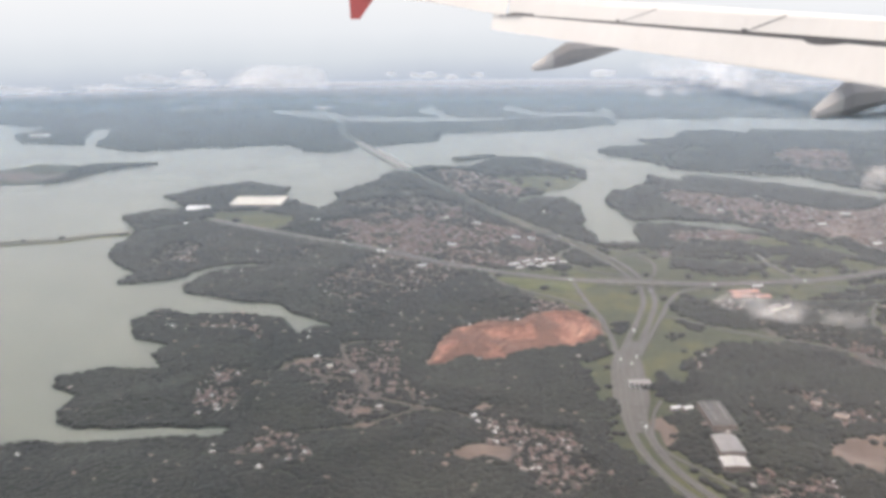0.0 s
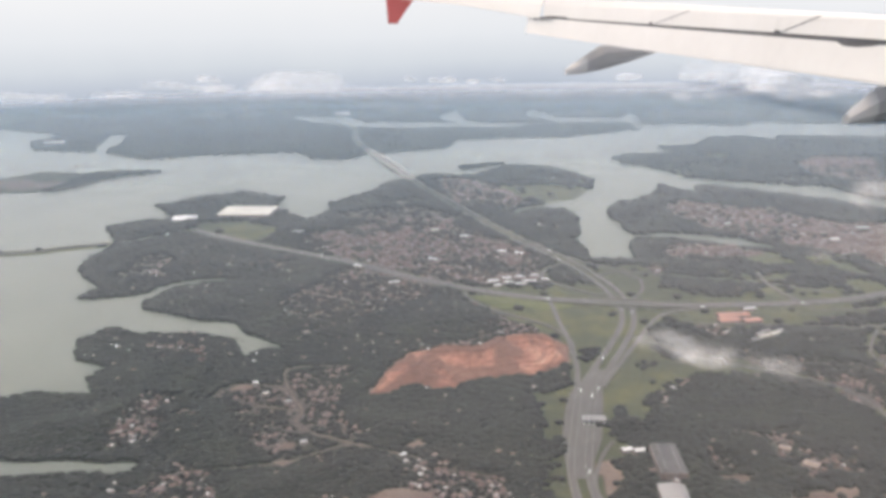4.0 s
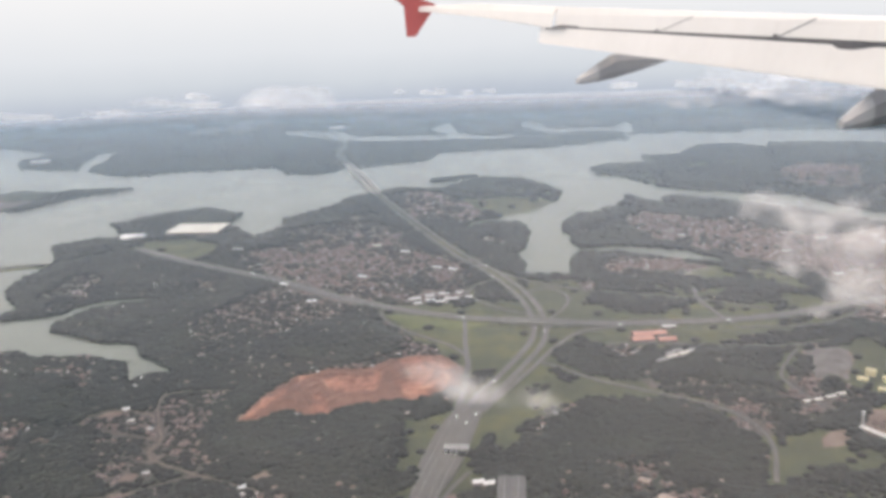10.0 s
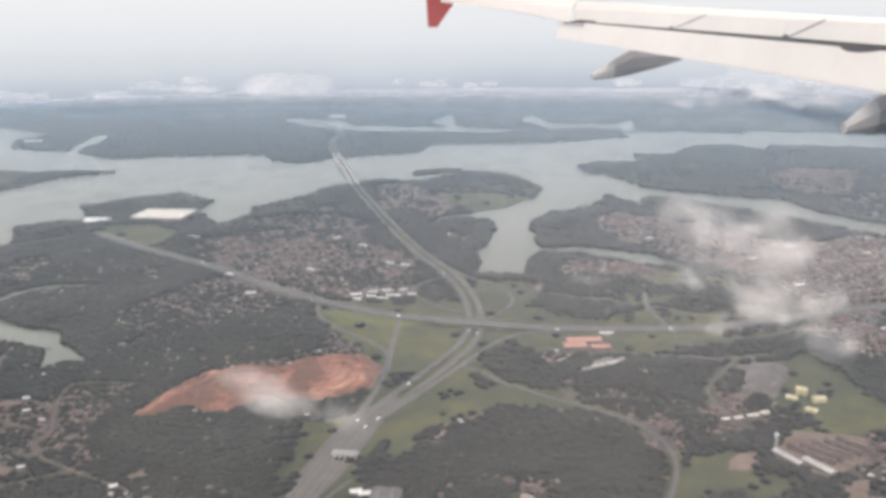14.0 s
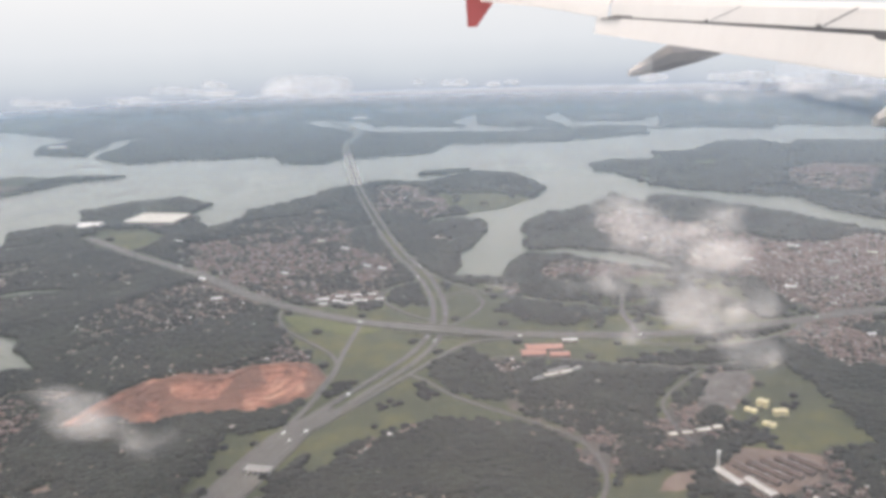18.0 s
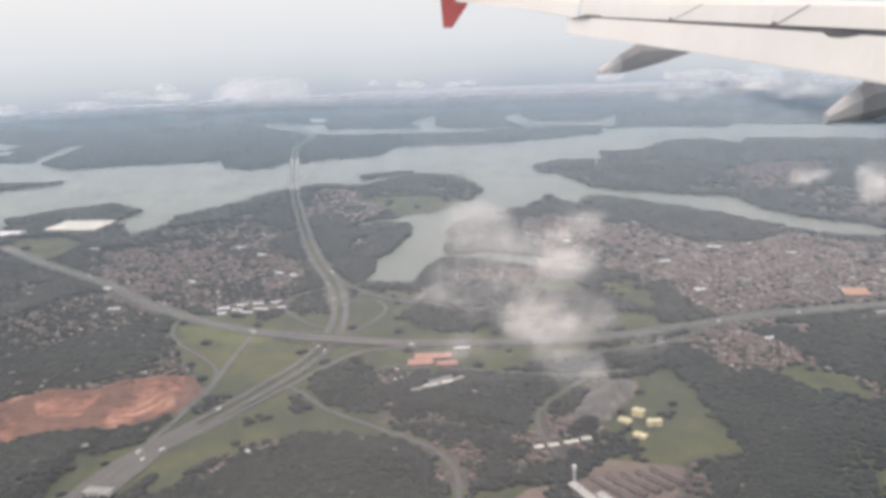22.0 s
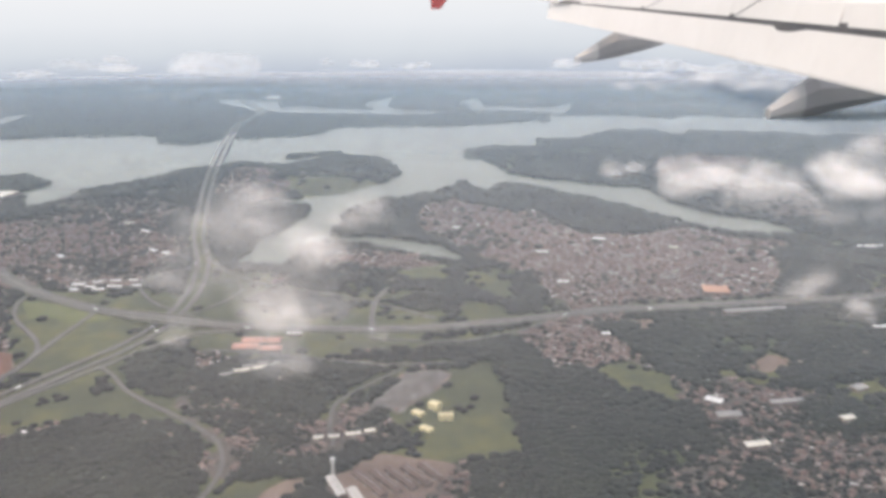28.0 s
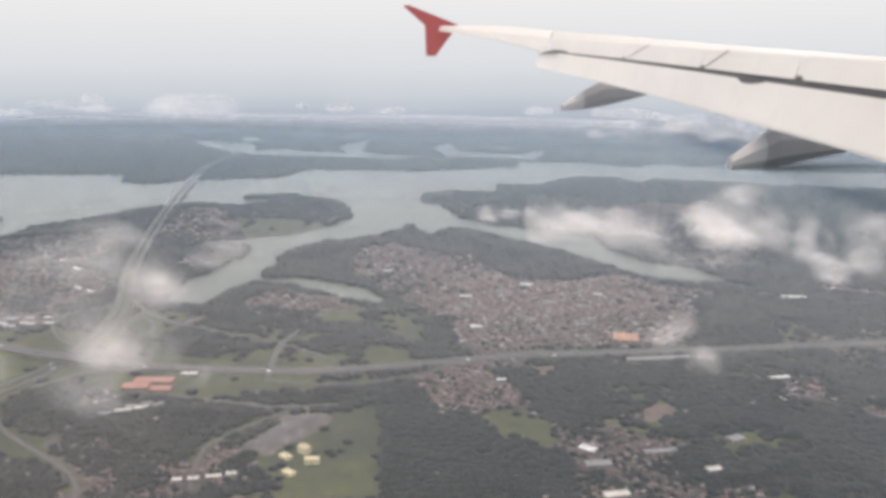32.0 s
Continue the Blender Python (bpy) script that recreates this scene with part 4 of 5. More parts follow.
shed((379, 556.5), 20.5, 31, 4.2, 1.6, 0.6, M_GREYROOF, "very long grey-roofed shed beside the highway", "warehouse")
shed((460, 684.5), 12, 15, 3, 1.5, 0.5, M_WHITE, "long white-roofed shed among far trees", "warehouse")
shed((363, 420.5), 25, 8.5, 3.2, 1.6, 0.5, M_CREAM, "cream-roofed shed standing alone among trees", "warehouse")
shed((352, 452), -25, 6, 4, 1.3, 0.5, M_WHITE, "white-roofed workshop in the hamlet")
shed((378, 456), 22, 13, 3, 1.2, 0.4, M_GREYROOF, "long grey-roofed shed in the hamlet", "warehouse")
shed((356, 441), 20, 9, 4, 1.3, 0.5, M_GREYROOF, "grey-roofed workshop in the hamlet")
for x, y, a, w, d, h in ((246.5, 419.5, -25, 4.2, 2.8, 0.8), (251.5, 425, -25, 4.0, 2.8, 2.4), (257, 418.5, 15, 5.0, 2.4, 2.0), (252, 409.5, -25, 4.4, 2.6, 0.8)):
    shed((x, y), a, w, d, h, 0.25, M_YELLOW, "pale yellow %s school block on a grassy rise" % ("tall square" if h > 1.5 else "low flat"), "school block", "yellow school blocks", wall_mat=M_YELLOW)
shed((100.5, 306), 93, 21, 9.5, 1.6, 0.5, M_DARKROOF, "long grey-roofed factory hall beside the highway", "warehouse", bays=2)
shed((99.5, 286), 92, 13, 9.0, 1.7, 0.5, M_GREYROOF, "pale-roofed front wing of the factory hall", "warehouse")
shed((99, 275.5), 92, 7, 9.2, 1.8, 0.5, M_CONCRETE, "pale front bay of the factory hall", "warehouse")
for k, (x, y, w) in enumerate(((234, 366, 12), (243, 360, 12))):
    shed((x, y), -52, w, 3.0, 1.5, 0.5, M_CONCRETE, "pale front hall of a brickyard with many rows", "warehouse", "brickyard halls")
for k in range(5):
    shed((243 + 4.4 * k, 371 + 2.6 * k), -40, 17 - k, 2.6, 1.3, 0.6, M_BROWNROOF, "long brown-roofed kiln shed of a brickyard", "warehouse", "brickyard halls")
for x, y, a, w in ((217, 396, 22, 3.6), (222, 398, 22, 4.2), (228, 401, 24, 6), (233, 404, 24, 4)):
    shed((x, y), a, w * 0.85, 2.2, 1.1, 0.4, M_CREAM, "pale-roofed low block in the hillside hamlet", "shed", "hamlet blocks")
WORKSHOPS = [(205, 690, 10, 5, 3, M_WHITE), (268, 640, 8, 7, 3, M_WHITE), (300, 676, 5, 8, 4, M_WHITE), (318, 640, 12, 8, 3, M_GREYROOF), (340, 600, 18, 8, 3, M_GREYROOF), (285, 585, 10, 6, 3, M_WHITE), (345, 665, 3, 6, 3, M_CREAM), (5, 640, -20, 7, 3, M_WHITE), (34, 600, -25, 6, 3, M_WHITE), (45, 596, -25, 6, 3, M_WHITE), (-20, 660, 10, 6, 3, M_CREAM), (-60, 560, -25, 6, 3, M_WHITE), (-30, 520, 20, 6, 2.6, M_WHITE)]
WORKSHOPS += [(-12, 575, -22, 6, 3, M_WHITE), (-62, 361, 35, 2.8, 1.6, M_CREAM), (-50, 354, 10, 2.4, 1.6, M_CONCRETE), (5, 312, 40, 2.6, 1.6, M_WHITE), (-34, 318, 30, 2.6, 1.6, M_CONCRETE), (145, 322, -30, 4, 3, M_TANROOF), (151, 311, -35, 5, 4, M_TANROOF), (88, 321, 20, 4, 2.4, M_WHITE), (92, 317, 20, 4, 2.4, M_WHITE), (405, 468, 40, 6, 4, M_GREYROOF), (395, 440, 30, 5, 3, M_CREAM), (430, 535, 25, 9, 2.4, M_WHITE), (310, 512, 20, 4, 2, M_WHITE), (-70, 372, 20, 2.6, 1.6, M_WHITE)]
for x, y, a, w, d, m in WORKSHOPS:
    shed((x, y), a, w, d, 1.3, 0.45, m, "free-standing workshop larger than the houses round it", "workshop", "workshops in the towns")
shed((-266, 1482), 6, 26, 12, 3.0, 1.0, M_WHITE, "large white-roofed building far across the water", "warehouse")
shed((-590, 1128), 10, 26, 10, 3.0, 1.0, M_WHITE, "white-roofed building on the far western shore", "warehouse")


def make_tower():
    z = float(survey([231], [372])[2][0])
    t = thing("water_tower", (231, 372, z), 0, "slim white concrete water tower of the brickyard", "water tower")
    bm = bmesh.new()
    bmesh.ops.create_cone(bm, cap_ends=True, segments=16, radius1=0.55, radius2=0.45, depth=5.2, matrix=Matrix.Translation((0, 0, 2.4)))
    part("shaft", bm, M_CONCRETE, t)
    bm = bmesh.new()
    bmesh.ops.create_cone(bm, cap_ends=True, segments=16, radius1=0.5, radius2=0.7, depth=1.5, matrix=Matrix.Translation((0, 0, 5.75)))
    part("tank", bm, M_WHITE, t)


make_tower()


def make_toll_plaza():
    """A wide apron with a canopy over booths."""
    line = NORTH_SOUTH[(NORTH_SOUTH[:, 1] > 300) & (NORTH_SOUTH[:, 1] < 400)]
    n = len(line)
    wide = 4.6 + 3.2 * np.exp(-(((line[:, 1] - 348) / 30) ** 4))
    t = np.gradient(line, axis=0)
    t /= np.linalg.norm(t, axis=1, keepdims=True)
    nr = np.stack([t[:, 1], -t[:, 0]], 1)
    a, b = line - nr * wide[:, None], line + nr * wide[:, None]
    v = np.vstack([np.c_[a, np.full(n, 0.96)], np.c_[b, np.full(n, 0.96)], np.c_[a, np.full(n, 0.3)], np.c_[b, np.full(n, 0.3)]])
    f = [(i, n + i, n + i + 1, i + 1) for i in range(n - 1)] + [(2 * n + i, i, i + 1, 2 * n + i + 1) for i in range(n - 1)] + [(n + i, 3 * n + i, 3 * n + i + 1, n + i + 1) for i in range(n - 1)]
    tagged(new("toll_apron", mesh_of("toll_apron", v, f, M_ASPHALT)), "wide pale asphalt apron before the toll gates", "road", kind="structure")
    p = thing("toll_plaza", (77.5, 344, 0.97), 2, "toll plaza with a flat pale canopy over booths across the highway", "toll plaza")
    part("canopy", boxes(((9.6, 4.2, 0.5), (0, 0, 1.7), 0.06)), M_GREYROOF, p)
    part("canopy_fascia", boxes(((9.8, 0.15, 0.4), (0, -2.17, 1.72), 0.02)), M_GREYROOF, p)
    for k in range(5):
        x = -4.0 + 2.0 * k
        booth = part("booth", boxes(((0.5, 1.2, 0.7), (x, 0, 0), 0.03)), M_WHITE, p)
        part("island", boxes(((0.7, 4.0, 0.08), (x, 0, 0), 0.02)), M_CONCRETE, booth)
        part("pillar", boxes(((0.22, 0.22, 1.75), (x, 1.2, 0))), M_CONCRETE, p)


make_toll_plaza()


def make_overbridge():
    """The deck that lifts the east-west highway over the other one."""
    t = thing("overbridge", (0, 0, 0), 0, "concrete overbridge with parapets where the highways cross", "bridge")
    line = EAST_WEST[(EAST_WEST[:, 0] > 84) & (EAST_WEST[:, 0] < 126)]
    zs = ROAD_Z + 1.6 * np.exp(-(((line[:, 0] - 104) / 30) ** 2))
    for nm, a, b, up, th in (("deck", -4.6, 4.6, -0.55, 0.5), ("parapet", -4.7, -4.4, 0.45, 1.0), ("parapet", 4.4, 4.7, 0.45, 1.0)):
        q, g = ribbon(line, a, b, zs + up, th)
        o = new(nm, mesh_of(nm, q, g, M_BARRIER))
        o.parent = t
    for x in (92, 98, 111, 118):
        y = float(np.interp(x, line[:, 0], line[:, 1]))
        part("pier", boxes(((0.8, 7.0, 2.0), (x, y, -0.2), 0.06)), M_CONCRETE, t)


make_overbridge()
q, g = ribbon(smoothed([(90, 583), (100, 584), (112, 586), (127, 589)]), -0.9, 0.9, 0.7, 1.6)
tagged(new("dam_bank", mesh_of("dam_bank", q, g, M_CONCRETE)), "low pale dam closing the end of the cove", "dam", kind="structure")


# ---- vehicles ----
def make_vehicle(lorry):
    t = thing("lorry" if lorry else "car", (0, 0, 0), 0, "pale box lorry driving on the highway" if lorry else "small car driving on the highway", "lorry" if lorry else "car", "traffic")
    if lorry:
        part("cargo_box", boxes(((1.7, 0.44, 0.5), (-0.25, 0, 0.12), 0.02)), M_WHITE, t)
        part("cab", boxes(((0.42, 0.42, 0.42), (0.86, 0, 0.1), 0.05)), M_CAR, t)
        xs = (-0.85, -0.5, 0.8)
    else:
        part("body", boxes(((0.72, 0.30, 0.11), (0, 0, 0.05), 0.03)), M_CAR, t)
        part("cabin", boxes(((0.40, 0.27, 0.10), (-0.03, 0, 0.155), 0.02, 0.8)), M_GLASS, t)
        xs = (-0.22, 0.22)
    for x in xs:
        for y in (-0.15, 0.15):
            bm = bmesh.new()
            bmesh.ops.create_cone(bm, cap_ends=True, segments=10, radius1=0.06, radius2=0.06, depth=0.05, matrix=Matrix.Translation((x, y, 0.06)) @ pose(0, 0, 0, 90, 0, 0))
            part("wheel", bm, M_TYRE, t)
    return t


def place_traffic():
    rng = np.random.RandomState(12)
    spots = []
    for line, half, name in ((NORTH_SOUTH, 3.9, "ns"), (EAST_WEST, 4.2, "ew")):
        ok = [i for i in range(2, len(line) - 2) if 250 < line[i][1] < 640 and -120 < line[i][0] < 330 and not (335 < line[i][1] < 362 and name == "ns")]
        for i in rng.choice(ok, 26 if name == "ns" else 18, replace=False):
            d = line[i + 1] - line[i - 1]
            d /= np.hypot(*d)
            side = rng.choice([-1, 1])
            o = side * (rng.choice([2.3, 3.1, 3.9]) if name == "ns" else rng.choice([1.2, 2.0, 2.9]))
            x, y = line[i] + np.array([d[1], -d[0]]) * o
            z = ROAD_Z + 0.02 + (1.6 * math.exp(-(((x - 104) / 30) ** 2)) if name == "ew" else 0.02)
            spots.append((x, y, z, math.degrees(math.atan2(d[1], d[0])) + (180 if side < 0 else 0)))
    car, lorry = make_vehicle(False), make_vehicle(True)
    car.matrix_basis, lorry.matrix_basis = pose(*spots[0][:3], 0, 0, spots[0][3]), pose(*spots[1][:3], 0, 0, spots[1][3])
    for k, (x, y, z, a) in enumerate(spots[2:]):
        copy_thing(lorry if k % 3 == 0 else car, pose(x, y, z, 0, 0, a))


place_traffic()

# ---- woods ----
def clear_of_buildings(x, y, gap):
    free = np.ones(x.shape, bool)
    for bx, by, turn, w, d in BUILT:
        c, q = math.cos(radians(turn)), math.sin(radians(turn))
        u, v = (x - bx) * c + (y - by) * q, (y - by) * c - (x - bx) * q
        free &= (np.abs(u) > w / 2 + gap) | (np.abs(v) > d / 2 + gap + (u * 0 + 0.5))
    return free


def icosahedron():
    g = (1 + 5**0.5) / 2
    v = np.array([(-1, g, 0), (1, g, 0), (-1, -g, 0), (1, -g, 0), (0, -1, g), (0, 1, g), (0, -1, -g), (0, 1, -g), (g, 0, -1), (g, 0, 1), (-g, 0, -1), (-g, 0, 1)], float)
    f = np.array([(0, 11, 5), (0, 5, 1), (0, 1, 7), (0, 7, 10), (0, 10, 11), (1, 5, 9), (5, 11, 4), (11, 10, 2), (10, 7, 6), (7, 1, 8), (3, 9, 4), (3, 4, 2), (3, 2, 6), (3, 6, 8), (3, 8, 9), (4, 9, 5), (2, 4, 11), (6, 2, 10), (8, 6, 7), (9, 8, 1)])
    return v / np.linalg.norm(v[0]), f


def tri_mesh(name, v, f, mat, smooth=False):
    me = bpy.data.meshes.new(name)
    me.vertices.add(len(v))
    me.vertices.foreach_set("co", np.ascontiguousarray(v, dtype=np.float32).ravel())
    me.loops.add(f.size)
    me.loops.foreach_set("vertex_index", f.ravel().astype(np.int32))
    me.polygons.add(len(f))
    me.polygons.foreach_set("loop_start", np.arange(0, f.size, f.shape[1], dtype=np.int32))
    me.polygons.foreach_set("use_smooth", np.full(len(f), smooth))
    me.update(calc_edges=True)
    me.materials.append(mat)
    return me


def wood(name, x0, x1, y0, y1, gap, size, label, seed):
    rng = np.random.RandomState(seed)
    gx, gy = np.meshgrid(np.arange(x0, x1, gap), np.arange(y0, y1, gap))
    x = (gx + rng.uniform(-0.5, 0.5, gx.shape) * gap).ravel()
    y = (gy + rng.uniform(-0.5, 0.5, gy.shape) * gap).ravel()
    keep = np.abs(x - 180) < 1.0 * (y + 120)
    x, y = x[keep], y[keep]
    d, (grass, town, soil, road), z = survey(x, y)
    chance = 1.0 - 0.985 * grass - (0.92 - 0.42 * (1 - step(440, 520, y)) - 0.08 * (x < 70) * step(440, 520, y)) * town - 0.98 * soil
    bare = step(0.60, 0.70, field(x, y, 22, 2, 71))
    chance = chance * (1 - 0.35 * bare)
    keep = (d > 1.0) & (road > size * 0.8 + 0.6) & (rng.rand(len(x)) < chance) & clear_of_buildings(x, y, size * 0.9)
    x, y, z = x[keep], y[keep], z[keep]
    n = len(x)
    v0, f0 = icosahedron()
    r = size * (1.35 + 0.5 * rng.rand(n) ** 1.3) * (0.9 + 0.35 * field(x, y, 30, 2, 73)) * (1 - 0.35 * town[keep])
    tall = r * (0.34 + 0.10 * rng.rand(n)) * (0.55 if y0 > 900 else 1.0)
    spin = rng.rand(n) * 6.283
    jag = 0.92 + 0.16 * rng.rand(n, 12)
    vx, vy, vz = (v0[:, k][None] * jag for k in range(3))
    c, s = np.cos(spin)[:, None], np.sin(spin)[:, None]
    v = np.stack([x[:, None] + (vx * c - vy * s) * r[:, None], y[:, None] + (vx * s + vy * c) * r[:, None], z[:, None] + tall[:, None] * (0.55 + vz)], -1)
    f = (f0[None] + 12 * np.arange(n)[:, None, None]).reshape(-1, 3)
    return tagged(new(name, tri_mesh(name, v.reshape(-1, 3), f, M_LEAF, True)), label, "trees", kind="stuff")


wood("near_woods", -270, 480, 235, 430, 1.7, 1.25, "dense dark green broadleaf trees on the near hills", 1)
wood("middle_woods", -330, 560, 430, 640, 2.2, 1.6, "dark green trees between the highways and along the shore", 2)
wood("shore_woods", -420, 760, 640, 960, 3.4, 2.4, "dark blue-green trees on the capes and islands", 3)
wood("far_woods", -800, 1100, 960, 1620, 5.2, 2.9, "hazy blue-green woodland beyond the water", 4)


# ---- houses ----
def house_shape(w, d, h, rise, kind):
    """Walls and roof of a small house; the roof is pitched, hipped, single-pitch or flat with a rim."""
    wall = np.array([(-w, -d, -0.6), (w, -d, -0.6), (w, d, -0.6), (-w, d, -0.6), (-w, -d, h), (w, -d, h), (w, d, h), (-w, d, h)]) * (0.5, 0.5, 1)
    wf = [(0, 1, 5, 4), (1, 2, 6, 5), (2, 3, 7, 6), (3, 0, 4, 7), (4, 5, 6, 7)]
    a, b, t = w / 2 + 0.08, d / 2 + 0.08, 0.05
    if kind == 0:
        roof = [(-a, -b, h), (a, -b, h), (a, b, h), (-a, b, h), (-a, 0, h + rise), (a, 0, h + rise)]
        rf = [(0, 1, 5, 4), (2, 3, 4, 5), (1, 2, 5), (3, 0, 4), (3, 2, 1, 0)]
    elif kind == 1:
        k = a * 0.45
        roof = [(-a, -b, h), (a, -b, h), (a, b, h), (-a, b, h), (-k, 0, h + rise), (k, 0, h + rise)]
        rf = [(0, 1, 5, 4), (2, 3, 4, 5), (1, 2, 5), (3, 0, 4), (3, 2, 1, 0)]
    else:
        k = rise * 0.5 if kind == 2 else 0.0
        roof = [(-a, -b, h), (a, -b, h), (a, b, h + k), (-a, b, h + k), (-a, -b, h + t + 0.06), (a, -b, h + t + 0.06), (a, b, h + k + t + 0.06), (-a, b, h + k + t + 0.06)]
        rf = [(4, 5, 6, 7), (0, 1, 5, 4), (1, 2, 6, 5), (2, 3, 7, 6), (3, 0, 4, 7), (3, 2, 1, 0)]
    return wall, wf, np.array(roof), rf


def plots(poly, gap, seed, share=0.85):
    """Places for houses in rows along streets inside a part of the plan."""
    rng = np.random.RandomState(seed)
    p = np.array(poly)
    c, r = p.mean(0), np.abs(p - p.mean(0)).max() * 1.5
    turn = rng.uniform(-0.7, 0.7)
    u, v = np.meshgrid(np.arange(-r, r, gap * 0.86), np.arange(-r, r, gap))
    street = (np.round(v / gap) % 3 == 0) | (np.round(u / (gap * 0.86)) % 9 == 0)
    u = (u + rng.uniform(-0.22, 0.22, u.shape) * gap)[~street]
    v = (v + rng.uniform(-0.22, 0.22, v.shape) * gap)[~street]
    x, y = c[0] + u * math.cos(turn) - v * math.sin(turn), c[1] + u * math.sin(turn) + v * math.cos(turn)
    keep = (inside(poly, x, y) + (field(x, y, 14, 3, 5) - 0.5) * 12 > -2) & (rng.rand(len(x)) < share)
    x, y = x[keep], y[keep]
    d, cov, z = survey(x, y)
    keep = (d > 1.5) & (cov[3] > 1.6) & (cov[2] < 0.5) & (cov[1] > 0.45 + 0.2 * rng.rand(len(x))) & clear_of_buildings(x, y, 1.2)
    return x[keep], y[keep], z[keep], turn


VARIANTS = []
shape_rng = np.random.RandomState(5)
for k in range(10):
    VARIANTS.append(house_shape(shape_rng.uniform(1.3, 2.3), shape_rng.uniform(1.1, 1.8), shape_rng.uniform(0.55, 1.15), shape_rng.uniform(0.3, 0.55), k % 4))
SEPARATE = {"near_hamlet": 120, "hillside_hamlet": 60, "roadside_yard": 30, "slope_hamlet": 60, "workshop_hamlet": 20, "lower_quarter": 30}
house_meshes = [(mesh_of("house_walls", w, wf, M_WALL), mesh_of("house_roof", r, rf, M_ROOF)) for w, wf, r, rf in VARIANTS]
KINDS = ("pitched", "hipped", "lean-to", "flat")


def rows_of_houses(key, poly, gap, seed, share=0.85, scale=1.0):
    x, y, z, turn = plots(poly, gap, seed, share)
    rng = np.random.RandomState(seed + 100)
    order = np.argsort(y)
    wv, wf, rv, rf = [], [], [], []
    for rank, i in enumerate(order):
        k = rng.randint(len(VARIANTS))
        s = scale * rng.uniform(0.8, 1.25)
        a = turn + rng.choice([0, math.pi / 2]) + rng.uniform(-0.15, 0.15)
        if rank < SEPARATE.get(key, 0):
            h = tagged(new("house", house_meshes[k][0]), "small plastered house with a " + KINDS[k % 4] + " roof among trees", "house", "houses of the near hamlets")
            h.matrix_basis = pose(x[i], y[i], z[i], 0, 0, math.degrees(a)) @ Matrix.Diagonal((s, s, s, 1))
            roof = new("roof", house_meshes[k][1])
            roof.parent = h
            continue
        w, f1, r, f2 = VARIANTS[k]
        rot = np.array([(math.cos(a), math.sin(a), 0), (-math.sin(a), math.cos(a), 0), (0, 0, 1)])
        at = np.array((x[i], y[i], z[i]))
        wf += [tuple(q + 8 * len(wv) for q in f) for f in f1]
        wv.append(w * s @ rot + at)
        rf.append((f2, len(r)))
        rv.append(r * s @ rot + at)
    if not wv:
        return
    faces, base = [], 0
    for f2, n in rf:
        faces += [tuple(q + base for q in f) for f in f2]
        base += n
    t = thing("housing_district", (0, 0, 0), 0, "crowded low houses with clay and grey roofs along narrow streets", "houses", kind="stuff")
    for nm, v, f, mat in (("walls", np.vstack(wv), wf, M_WALL), ("roofs", np.vstack(rv), faces, M_ROOF)):
        o = new(nm, mesh_of(nm, v, f, mat))
        o.parent = t


for k, (key, poly) in enumerate(TOWNS.items()):
    rows_of_houses(key, poly, {"dense_quarter": 2.1, "hill_quarter": 2.3, "brick_quarter": 1.9, "junction_town": 2.2, "upper_quarter": 2.1, "near_hamlet": 2.2, "slope_hamlet": 2.2}.get(key, 2.5), 200 + k, {"west_town": 0.42, "west_row": 0.45, "junction_town": 0.78, "near_hamlet": 0.34, "hillside_hamlet": 0.40, "slope_hamlet": 0.45, "lower_quarter": 0.5, "workshop_hamlet": 0.6}.get(key, 0.9))


def loose_houses(seed):
    """Single houses wherever the land between the towns is built over."""
    rng = np.random.RandomState(seed)
    gx, gy = np.meshgrid(np.arange(-190, 470, 3.0), np.arange(255, 700, 3.0))
    x, y = (gx + rng.uniform(-1.2, 1.2, gx.shape)).ravel(), (gy + rng.uniform(-1.2, 1.2, gy.shape)).ravel()
    d, cov, z = survey(x, y)
    inner = np.full(x.shape, -1e9)
    for p in TOWNS.values():
        inner = np.maximum(inner, inside(p, x, y))
    keep = (d > 2) & (cov[3] > 1.6) & (cov[2] < 0.4) & (inner < -1) & clear_of_buildings(x, y, 1.2) & (rng.rand(len(x)) < 0.6 * step(0.3, 0.7, cov[1]) + np.where(x < 120, 0.05 + 0.10 * (x < 50) * step(390, 430, y) * (1 - step(560, 620, y)), 0.02) * (1 - cov[0]))
    wv, wf, rv, rf, base = [], [], [], [], 0
    for i in np.flatnonzero(keep):
        k, s, a = rng.randint(len(VARIANTS)), rng.uniform(0.8, 1.35), rng.uniform(0, 3.14)
        w, f1, r, f2 = VARIANTS[k]
        rot = np.array([(math.cos(a), math.sin(a), 0), (-math.sin(a), math.cos(a), 0), (0, 0, 1)])
        at = np.array((x[i], y[i], z[i]))
        wf += [tuple(q + 8 * len(wv) for q in f) for f in f1]
        rf += [tuple(q + base for q in f) for f in f2]
        base += len(r)
        wv.append(w * s @ rot + at)
        rv.append(r * s @ rot + at)
    t = thing("scattered_houses", (0, 0, 0), 0, "loose low houses with brown and grey roofs among the trees", "houses", kind="stuff")
    for nm, v, f, mat in (("walls", np.vstack(wv), wf, M_WALL), ("roofs", np.vstack(rv), rf, M_ROOF)):
        o = new(nm, mesh_of(nm, v, f, mat))
        o.parent = t


loose_houses(77)
FAR_TOWNS = [[(380, 600), (560, 640), (640, 760), (520, 760), (400, 690)], [(420, 520), (620, 560), (700, 640), (520, 600)], [(330, 930), (420, 960), (470, 1060), (360, 1040)], [(230, 760), (300, 790), (340, 740), (290, 715)]]
for k, poly in enumerate(FAR_TOWNS):
    rows_of_houses("far", poly, 3.6, 300 + k, 0.75, 1.4)


